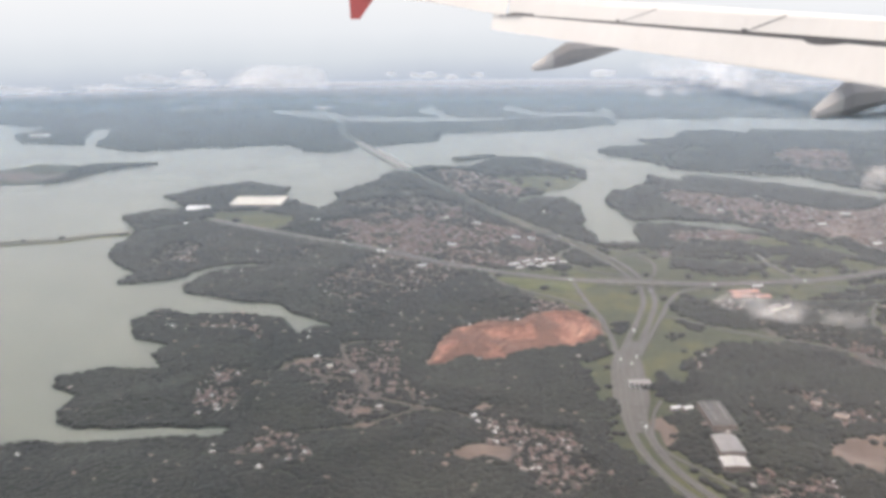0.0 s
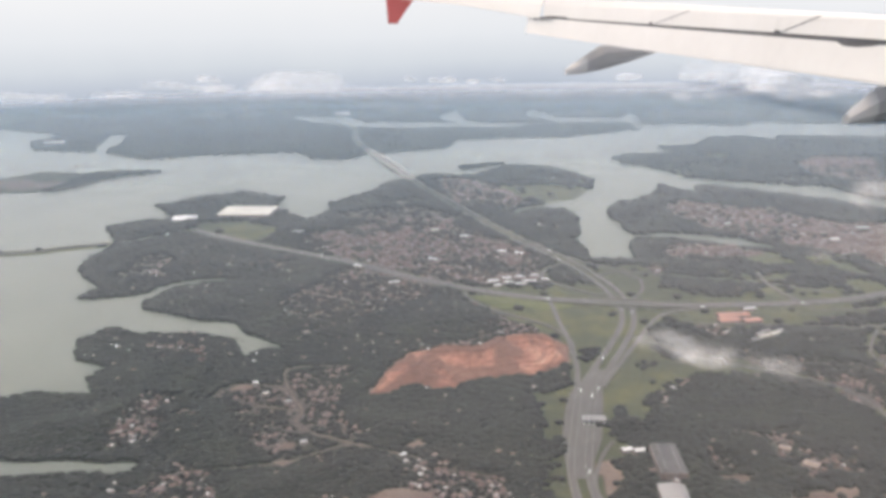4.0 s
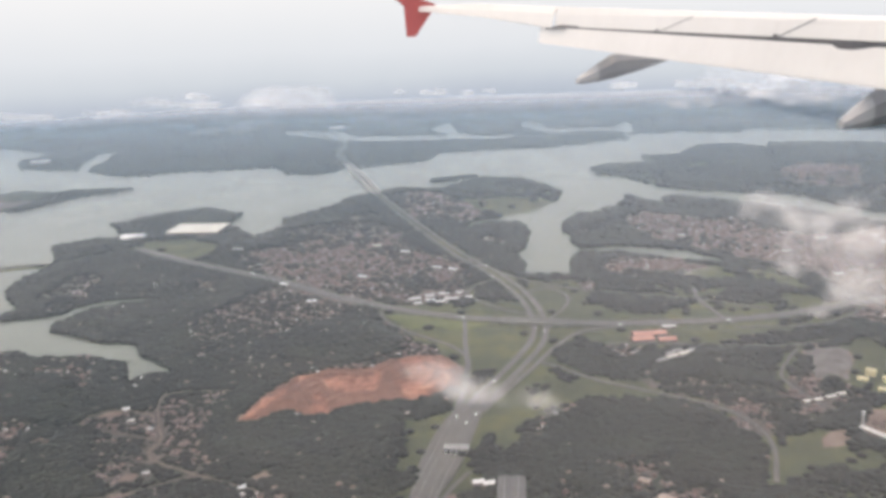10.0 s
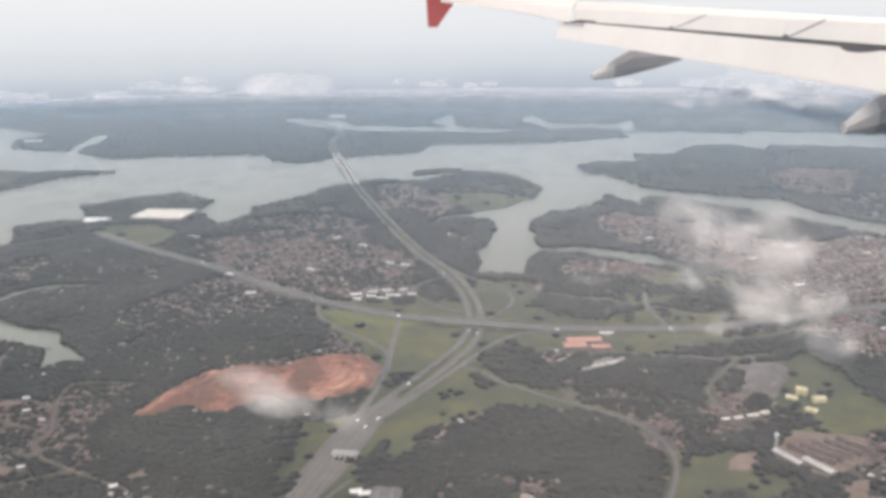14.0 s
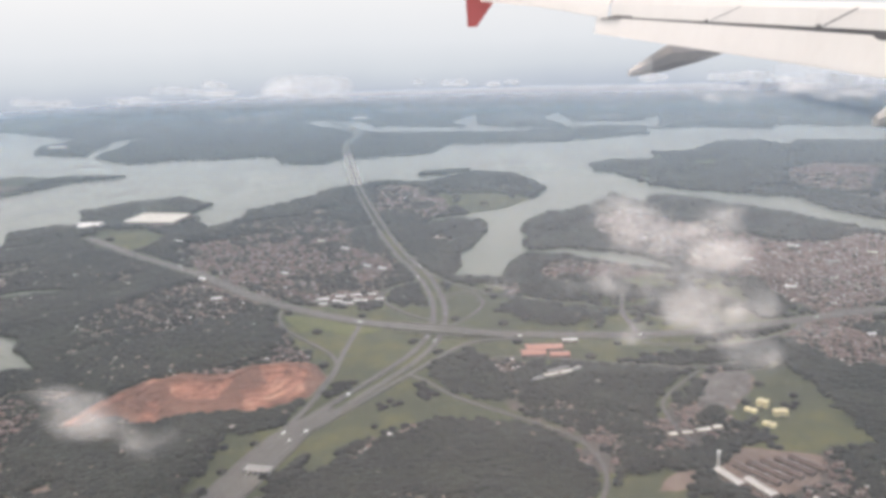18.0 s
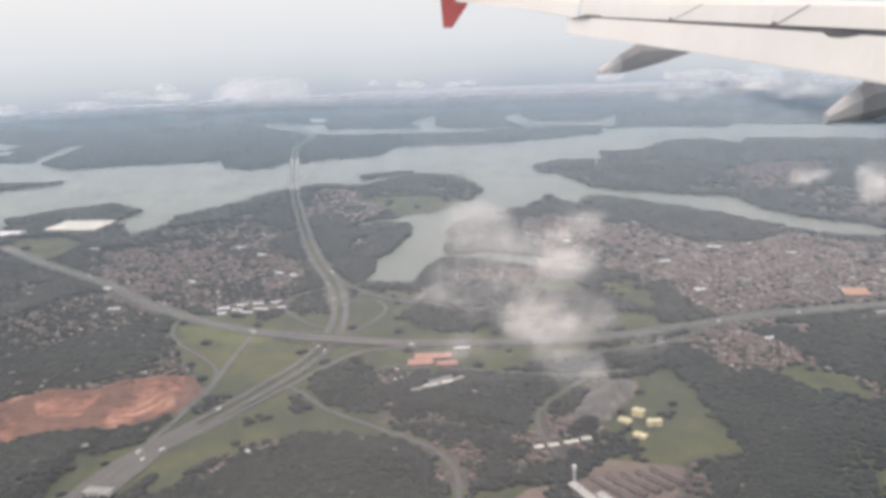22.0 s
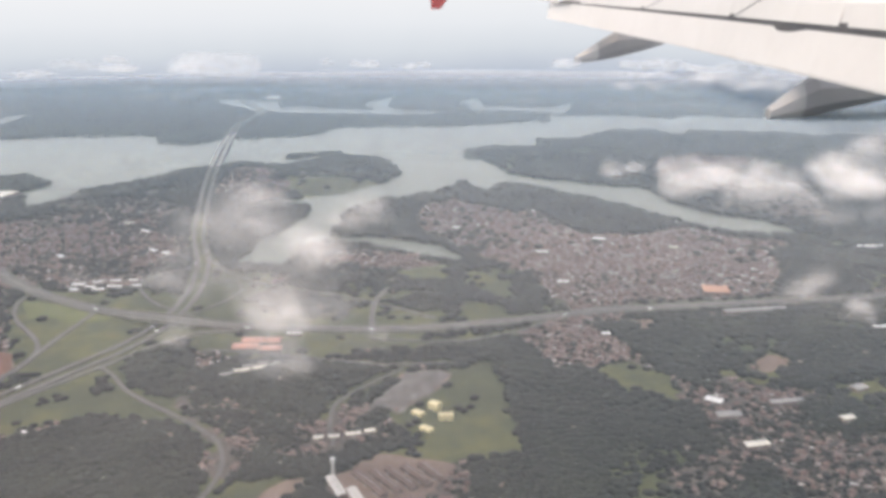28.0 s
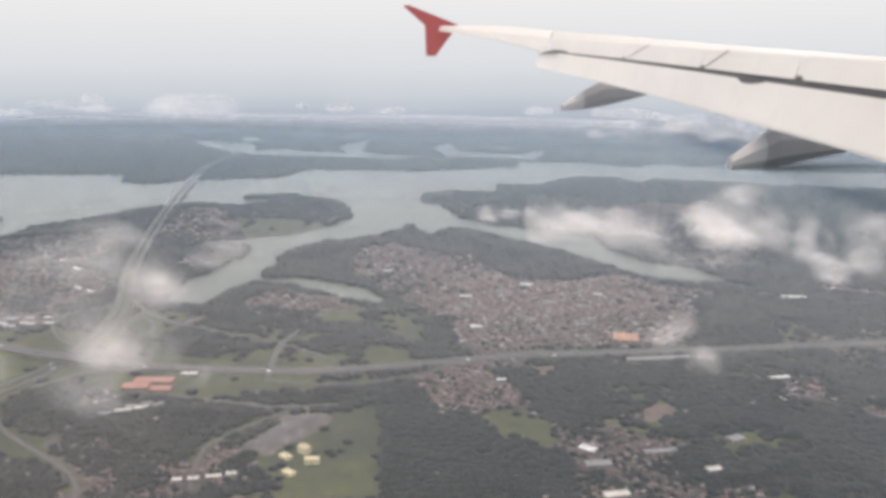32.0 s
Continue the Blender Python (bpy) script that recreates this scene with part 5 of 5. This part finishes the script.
# ---- clouds ----
def cloud(name, at, size, thick, seed, mat, label, lean=38, slices=8):
    """A ragged puff of vapour: leaning uneven sheets, one behind the other, thickest in the middle and torn at the edges."""
    rng = np.random.RandomState(seed)
    n = 30
    u, v = np.meshgrid(np.linspace(-1, 1, n), np.linspace(-1, 1, n))
    up, out = np.array((0, math.sin(radians(lean)), math.cos(radians(lean)))), np.array((0, -math.cos(radians(lean)), math.sin(radians(lean))))
    i = np.arange(n * n).reshape(n, n)
    quads = np.stack([i[:-1, :-1], i[:-1, 1:], i[1:, 1:], i[1:, :-1]], -1).reshape(-1, 4)
    big = max(size[0], size[2])
    vs, fs, ws = [], [], []
    for k in range(slices):
        o = 2 * (k + 0.5) / slices - 1 + rng.uniform(-0.06, 0.06)
        a, b = u * size[0] + 97 * seed + o * size[1] * 0.6, v * size[2] - 53 * seed + o * size[1] * 0.4
        bend = [field(a + 400 * q, b, big * 0.8, 3, 50 + q) - 0.5 for q in (1, 2, 3)]
        puff = field(a, b, big * 0.45, 4, 80 + seed % 7) - 0.5
        r = np.sqrt((u + bend[0] * 0.9) ** 2 + (v + bend[1] * 0.9) ** 2 + 0.7 * o * o)
        w = thick * (1.0 - 1.5 * r * r + puff * 2.6) - 7 * (np.maximum(np.abs(u), np.abs(v)) - 0.8).clip(0) - 0.6 * (1 - thick)
        p = np.array(at) + u[..., None] * np.array((size[0], 0, 0)) + v[..., None] * up * size[2] + (o * size[1] + bend[2] * size[1] * 1.4)[..., None] * out
        vs.append(p.reshape(-1, 3))
        fs.append(quads + k * n * n)
        ws.append(w.ravel())
    me = tri_mesh(name, np.vstack(vs), np.vstack(fs), mat, True)
    a = me.attributes.new("thick", "FLOAT", "POINT")
    a.data.foreach_set("value", np.concatenate(ws).astype(np.float32))
    return tagged(new(name, me), label, "cloud", "low drifting clouds")


# place, half sizes and thickness of each puff
WISPS = [
    (197, 403, 80, 17.2, 9.4, 9.4, 0.9), (227, 413, 78, 17.7, 6.4, 6.4, 0.8), (199, 358, 78, 9.4, 9.4, 12.0, 0.75),
    (229, 371, 76, 12.6, 7.0, 7.0, 0.8), (193, 348, 72, 14.3, 4.7, 4.7, 0.55), (221, 357, 64, 26, 9, 7.5, 0.95), (229, 346, 62, 12, 6, 8, 0.7),
    (202, 336, 62, 10.0, 5.0, 5.0, 0.6), (232, 330, 60, 14, 6, 7, 0.5), (250, 352, 58, 8.1, 5.4, 5.4, 0.5), (163, 355, 69, 6.8, 3.3, 3.3, 0.7),
    (211, 376, 80, 31.2, 17.0, 17.0, 0.55), (215, 358, 74, 40.2, 22.8, 22.8, 0.52), (87, 244, 73, 9.8, 5.4, 5.4, 0.72),
    (102, 237, 73, 17.5, 5.6, 5.2, 0.68), (112, 231, 73, 6.1, 4.1, 4.1, 0.6), (374, 440, 53, 14.4, 7.2, 7.2, 0.75),
    (386, 408, 57, 8.7, 7.3, 7.3, 0.8), (274, 277, 74, 11.8, 4.7, 4.7, 0.45), (235, 346, 62, 29.5, 9.4, 9.4, 0.62),
    (273, 272, 74, 16.6, 5.8, 5.8, 0.4),
]
BANKS = [
    (343, 448, 87, 20, 9, 9, 1.15), (364, 438, 86, 22, 10, 9, 1.0), (311, 463, 86, 9.9, 4.0, 4.0, 0.8), (394, 475, 86, 21.0, 14.0, 14.0, 1.0),
    (380, 412, 86, 20.0, 7.1, 7.1, 0.6), (405, 452, 86, 22, 9, 9, 0.75), (428, 440, 86, 18, 8, 12, 0.75), (446, 470, 86, 22, 9, 9, 0.7), (421, 410, 86, 15.0, 8.2, 8.2, 0.8),
    (316, 468, 86, 8.2, 3.9, 3.9, 0.7),
]
FAR_CLOUDS = [
    (-320, 1378, 64, 130, 31, 1.3), (-368, 1411, 53, 74, 13, 1.5), (-645, 1162, 64, 93, 15, 1.0), (-565, 1261, 53, 32, 8, 1.4),
    (-490, 1272, 68, 63, 15, 0.9), (-426, 1290, 73, 31, 15, 0.9), (-133, 1384, 68, 22, 9, 0.9), (-83, 1415, 64, 39, 10, 0.9),
    (2, 1430, 61, 26, 8, 0.8), (327, 1466, 63, 59, 17, 1.2), (465, 1445, 31, 20, 10, 1.2), (514, 1434, 34, 22, 11, 1.2),
    (397, 1457, 58, 26, 10, 0.8), (1257, 3706, -117, 108, 38, 0.9), (826, 3593, -50, 392, 105, 1.1), (357, 1463, 57, 51, 20, 1.0),
    (302, 1468, 29, 25, 11, 1.1), (347, 1464, 30, 19, 11, 1.1), (210, 1473, 61, 38, 13, 1.0), (-423, 1277, 64, 76, 11, 0.9),
    (-565, 1284, 53, 74, 14, 1.0), (1162, 3952, -78, 290, 97, 1.0), (451, 1448, 53, 76, 20, 0.9), (-56, 1530, 52, 40, 10, 0.8),
    (330, 1400, 52, 46, 8, 0.9), (410, 1380, 50, 40, 8, 0.9), (470, 1330, 46, 44, 8, 0.9),
    (470, 1500, 38, 150, 34, 0.75), (400, 1480, 46, 90, 26, 0.7),
]
for k, (x, y, z, rx, ry, rz, thick) in enumerate(WISPS):
    cloud("cloud_wisp", (x, y, z), (rx * 1.05, ry * 1.3, rz * 1.0), thick, 100 + k, M_CLOUD, "ragged low white cloud wisp drifting below eye level")
for k, (x, y, z, rx, ry, rz, thick) in enumerate(BANKS):
    cloud("cloud_bank", (x, y, z), (rx, ry, rz), thick, 150 + k, M_BANK, "bright white billowing cloud bank over the far town")
for k, (x, y, z, rx, rz, thick) in enumerate(FAR_CLOUDS):
    cloud("far_cloud", (x, y, z), (rx * 0.8, rz * 0.6, rz * 0.7), thick, 30 + k, M_FARCLOUD if y < 2000 else M_HIGHCLOUD, "small flat-based white cumulus cloud far over the hazy land", 5, 5)


# ---- the aircraft's wing ----
# In flight the wing keeps pace with the eye. A standing scene can only hold it in the same part of the sky by setting it far out, at a large scale.
WING_EYE = Vector((188, 93, 149))
AHEAD = Vector((math.sin(radians(66)), math.cos(radians(66)), 0))
INNER, MIDDLE, OUTER = Vector((293, 1164, 0)), Vector((-35, 2500, 0)), Vector((-839, 4064, 0))
AZ_SHIFT, MID_AT = 3.45, 0.42


def spanwise(s):
    """The swept trailing edge in plan, from the inner fairing (0) to the tip (1)."""
    if s < 0:
        return INNER + (MIDDLE - INNER) * (s / MID_AT)
    return INNER * ((s - MID_AT) * (s - 1) / MID_AT) + MIDDLE * (s * (s - 1) / (MID_AT * (MID_AT - 1))) + OUTER * (s * (s - MID_AT) / (1 - MID_AT))


def raised(bearing, angle):
    """The wing's set against the horizon, by bearing."""
    return math.tan(radians(angle + 0.08 - 0.023 * bearing))


def wing_point(s, chord, rise_of, down=0.0):
    """A point of the wing: s along the trailing edge from the inner fairing to the tip, chord metres forward, its elevation angle by its bearing."""
    p = spanwise(s) + AHEAD * chord
    bearing = math.degrees(math.atan2(p.x, p.y)) - AZ_SHIFT
    return WING_EYE + p + Vector((0, 0, raised(bearing, rise_of(bearing)) * p.length - down))


def rises(*pairs):
    def f(b):
        if b <= pairs[0][0]:
            q = pairs[:2]
        elif b >= pairs[-1][0]:
            q = pairs[-2:]
        else:
            q = next((a, c) for a, c in zip(pairs, pairs[1:]) if a[0] <= b <= c[0])
        return q[0][1] + (q[1][1] - q[0][1]) * (b - q[0][0]) / (q[1][0] - q[0][0])
    return f


FLAP_TE, FLAP_MID, FLAP_LE = rises((-6.46, -0.95), (14.2, -3.97)), rises((-5.6, -0.45), (14.2, -2.7)), rises((-4.74, -0.08), (13.96, -1.50))
SPOIL_TE, SPOIL_FRONT, LEAD = rises((-4.74, 0.02), (13.93, -1.1)), rises((-3.2, 0.72), (14.0, 0.15)), rises((-10.24, 1.54), (13.8, 0.41))
OUT_TE, OUT_MID = rises((-13.9, 1.13), (-9.87, 0.72), (-5.64, -0.02)), rises((-13.5, 1.35), (-4.0, 0.75))
TIP_LEAD = rises((-13.6, 1.42), (-10.24, 1.54), (13.8, 0.41))


def chord_at(s):
    return 15 + 9 * (1 - s)


def wing_slab(name, s0, s1, rows, thick, mat, parent, label="", n=14):
    """A solid panel between spanwise lines (share of chord, elevation), with thickness."""
    bm = bmesh.new()
    top, low = [], []
    for k in range(n + 1):
        s = s0 + (s1 - s0) * k / n
        c = chord_at(s)
        top.append([bm.verts.new(wing_point(s, q * c, e)) for q, e in rows])
        low.append([bm.verts.new(wing_point(s, q * c, e, thick * (0.35 if j == 0 else 1.0) * (0.5 + 0.5 * min(1, max(0, 1.2 - s))))) for j, (q, e) in enumerate(rows)])
    m = len(rows)
    for k in range(n):
        for j in range(m - 1):
            bm.faces.new((top[k][j], top[k][j + 1], top[k + 1][j + 1], top[k + 1][j]))
            bm.faces.new((low[k][j], low[k + 1][j], low[k + 1][j + 1], low[k][j + 1]))
        for j in (0, m - 1):
            bm.faces.new((top[k][j], top[k + 1][j], low[k + 1][j], low[k][j]))
    for k in (0, n):
        for j in range(m - 1):
            bm.faces.new((top[k][j], top[k][j + 1], low[k][j + 1], low[k][j]))
    bmesh.ops.recalc_face_normals(bm, faces=bm.faces)
    return part(name, bm, mat, parent, label)


def wing_fairing(name, mat, parent, foot, sections, label):
    """A canoe-shaped fairing under the flap: bearing, upper and lower elevation and half breadth from its tail forward."""
    bm = bmesh.new()
    rings = []
    for b, hi, lo, wide in sections:
        az = radians(b + AZ_SHIFT)
        way = Vector((math.sin(az), math.cos(az), 0))
        # where this bearing meets the fairing's axis
        k = (foot.x * way.y - foot.y * way.x) / (AHEAD.y * way.x - AHEAD.x * way.y)
        p = foot + AHEAD * k
        z1, z0 = raised(b, hi) * p.length, raised(b, lo) * p.length
        mid, half = (z1 + z0) / 2, (z1 - z0) / 2
        side = Vector((-AHEAD.y, AHEAD.x, 0))
        rings.append([bm.verts.new(WING_EYE + p + side * (wide * math.copysign(abs(math.cos(q)) ** 1.15, math.cos(q))) + Vector((0, 0, mid + half * math.copysign(abs(math.sin(q)) ** 1.0, math.sin(q))))) for q in (2 * math.pi * (i + 0.5) / 8 for i in range(8))])
    for a, c in zip(rings, rings[1:]):
        for i in range(8):
            bm.faces.new((a[i], a[(i + 1) % 8], c[(i + 1) % 8], c[i]))
    bm.faces.new(rings[0])
    bm.faces.new(rings[-1])
    bmesh.ops.recalc_face_normals(bm, faces=bm.faces)
    for f in bm.faces:
        f.smooth = False
    return part(name, bm, mat, parent, label)


def on_line(bearing, chord=0.0):
    """The share of the span, and the place, at which the trailing edge lies at that bearing."""
    lo, hi = -0.6, 1.3
    for _ in range(50):
        s = (lo + hi) / 2
        p = spanwise(s) + AHEAD * chord
        lo, hi = (s, hi) if math.degrees(math.atan2(p.x, p.y)) > bearing + AZ_SHIFT else (lo, s)
    return s, p


def wing_fin(name, foot, outline, wide, parent, label):
    """An upright plate at the tip: corners as bearing and elevation."""
    bm = bmesh.new()
    side = Vector((-AHEAD.y, AHEAD.x, 0)) * wide
    a, c = [], []
    for b, e in outline:
        az = radians(b + AZ_SHIFT)
        way = Vector((math.sin(az), math.cos(az), 0))
        k = (foot.x * way.y - foot.y * way.x) / (AHEAD.y * way.x - AHEAD.x * way.y)
        p = foot + AHEAD * k
        q = WING_EYE + p + Vector((0, 0, raised(b, e) * p.length))
        a.append(bm.verts.new(q - side))
        c.append(bm.verts.new(q + side))
    bm.faces.new(a)
    bm.faces.new(c)
    n = len(a)
    for i in range(n):
        bm.faces.new((a[i], a[(i + 1) % n], c[(i + 1) % n], c[i]))
    bmesh.ops.recalc_face_normals(bm, faces=bm.faces)
    return part(name, bm, M_WINGRED, parent, label)


def make_wing():
    w = thing("aircraft_wing", (0, 0, 0), 0, "white airliner wing with lowered flaps and a red winglet, in flight", "aircraft wing")
    s_flap, s_tip = on_line(-6.46)[0], on_line(-13.9)[0]
    s_out, s_in = on_line(-5.64)[0], on_line(23)[0]
    wing_slab("flap", s_in, s_flap, [(0.0, FLAP_TE), (0.24, FLAP_MID), (0.45, FLAP_LE)], 9, M_WINGTOP, w, "lowered white flap")
    wing_slab("wing_box", s_in, s_out, [(0.52, rises((-4.74, 0.14), (13.96, -0.90))), (0.64, rises((-3.2, 0.60), (14.0, 0.03))), (0.68, SPOIL_FRONT), (1.0, LEAD)], 14, M_WINGTOP, w)
    wing_slab("outer_panel", s_out, s_tip, [(0.0, OUT_TE), (0.35, OUT_MID), (1.0, TIP_LEAD)], 10, M_WINGTOP, w)
    cuts = [s_in, on_line(14.2)[0], on_line(6.8)[0], on_line(0.3)[0], on_line(-4.3)[0]]
    for a, b in zip(cuts, cuts[1:]):
        wing_slab("spoiler", a + 0.003, b - 0.003, [(0.43, SPOIL_TE), (0.55, rises((-4.0, 0.40), (14.0, -0.45))), (0.67, rises((-3.2, 0.74), (14.0, 0.17)))], 3, M_WINGTOP, w, n=6)
    wing_slab("flap_cove", s_in, s_out - 0.01, [(0.46, rises((-4.74, -0.16), (13.96, -1.66))), (0.51, rises((-4.74, 0.10), (13.96, -0.95)))], 6, M_DARK, w, "gap between wing and flap, its shade painted dark")
    for b in (7.0, 0.5):
        bm = bmesh.new()
        ring = []
        for bb, e, q in ((b, SPOIL_TE, 0.40), (b + 1.7, rises((-3.2, 0.76), (14.0, 0.19)), 0.64)):
            s = on_line(bb)[0]
            ring += [[bm.verts.new(wing_point(s + o, q * chord_at(s), e, dn)) for o in (-0.0006, 0.0006) for dn in (-0.6, 1.2)]]
        a, c = ring
        for i, j in ((0, 1), (1, 3), (3, 2), (2, 0)):
            bm.faces.new((a[i], a[j], c[j], c[i]))
        bm.faces.new((a[0], a[1], a[3], a[2]))
        bm.faces.new((c[0], c[1], c[3], c[2]))
        bmesh.ops.recalc_face_normals(bm, faces=bm.faces)
        part("panel_seam", bm, M_WINGUNDER, w, "grey seam between spoiler panels")
    s_a, s_b = on_line(-6.1)[0], on_line(-10.2)[0]
    wing_slab("aileron", s_a, s_b, [(-0.02, rises((-13.9, 1.17), (-9.87, 0.76), (-5.64, 0.02))), (0.2, rises((-13.5, 1.28), (-9.8, 0.95), (-4.6, 0.42)))], 2, M_WINGTOP, w, "white aileron at the outer trailing edge", n=6)
    wing_slab("flap_end_recess", on_line(-4.9)[0], on_line(-6.0)[0], [(0.02, rises((-5.9, -0.10), (-4.2, 0.02))), (0.3, rises((-5.9, 0.02), (-4.2, 0.14)))], 4, M_DARK, w, "recess at the flap's outer end, its shade painted dark", n=3)
    for b in (-11.4, -10.9, -10.0):
        wing_slab("static_wick_fairing", on_line(b)[0], on_line(b - 0.22)[0], [(-0.12, OUT_TE), (0.05, OUT_TE)], 3, M_WINGTOP, w, n=2)
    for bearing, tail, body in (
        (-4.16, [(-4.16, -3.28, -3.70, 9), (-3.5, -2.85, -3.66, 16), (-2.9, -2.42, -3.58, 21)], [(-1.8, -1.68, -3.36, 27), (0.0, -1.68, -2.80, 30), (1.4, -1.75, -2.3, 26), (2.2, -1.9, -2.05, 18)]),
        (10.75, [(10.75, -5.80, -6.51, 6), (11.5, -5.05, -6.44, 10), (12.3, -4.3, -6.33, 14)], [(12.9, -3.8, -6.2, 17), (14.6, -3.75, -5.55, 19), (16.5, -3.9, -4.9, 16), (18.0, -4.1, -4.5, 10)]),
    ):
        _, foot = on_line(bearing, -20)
        fairing = wing_fairing("flap_track_fairing", M_WINGUNDER, w, foot, tail[-1:] + body, "canoe-shaped flap track fairing, its side shade painted grey")
        wing_fairing("fairing_tail", M_WINGTAIL, fairing, foot, tail, "blunt tail of the fairing, the light on it painted pale")
    _, tip = on_line(-13.9)
    wing_fin("winglet", tip, [(-16.15, 2.6), (-15.8, 2.64), (-12.64, 1.5), (-13.6, 1.1), (-14.6, 1.0), (-14.77, 1.44)], 9, w, "red upper winglet fence")
    wing_fin("winglet_lower", tip, [(-14.75, 1.38), (-12.8, 1.38), (-13.0, 1.0), (-13.6, 0.2), (-14.1, -0.5), (-14.66, -0.5)], 8, w, "red lower winglet fence")


make_wing()
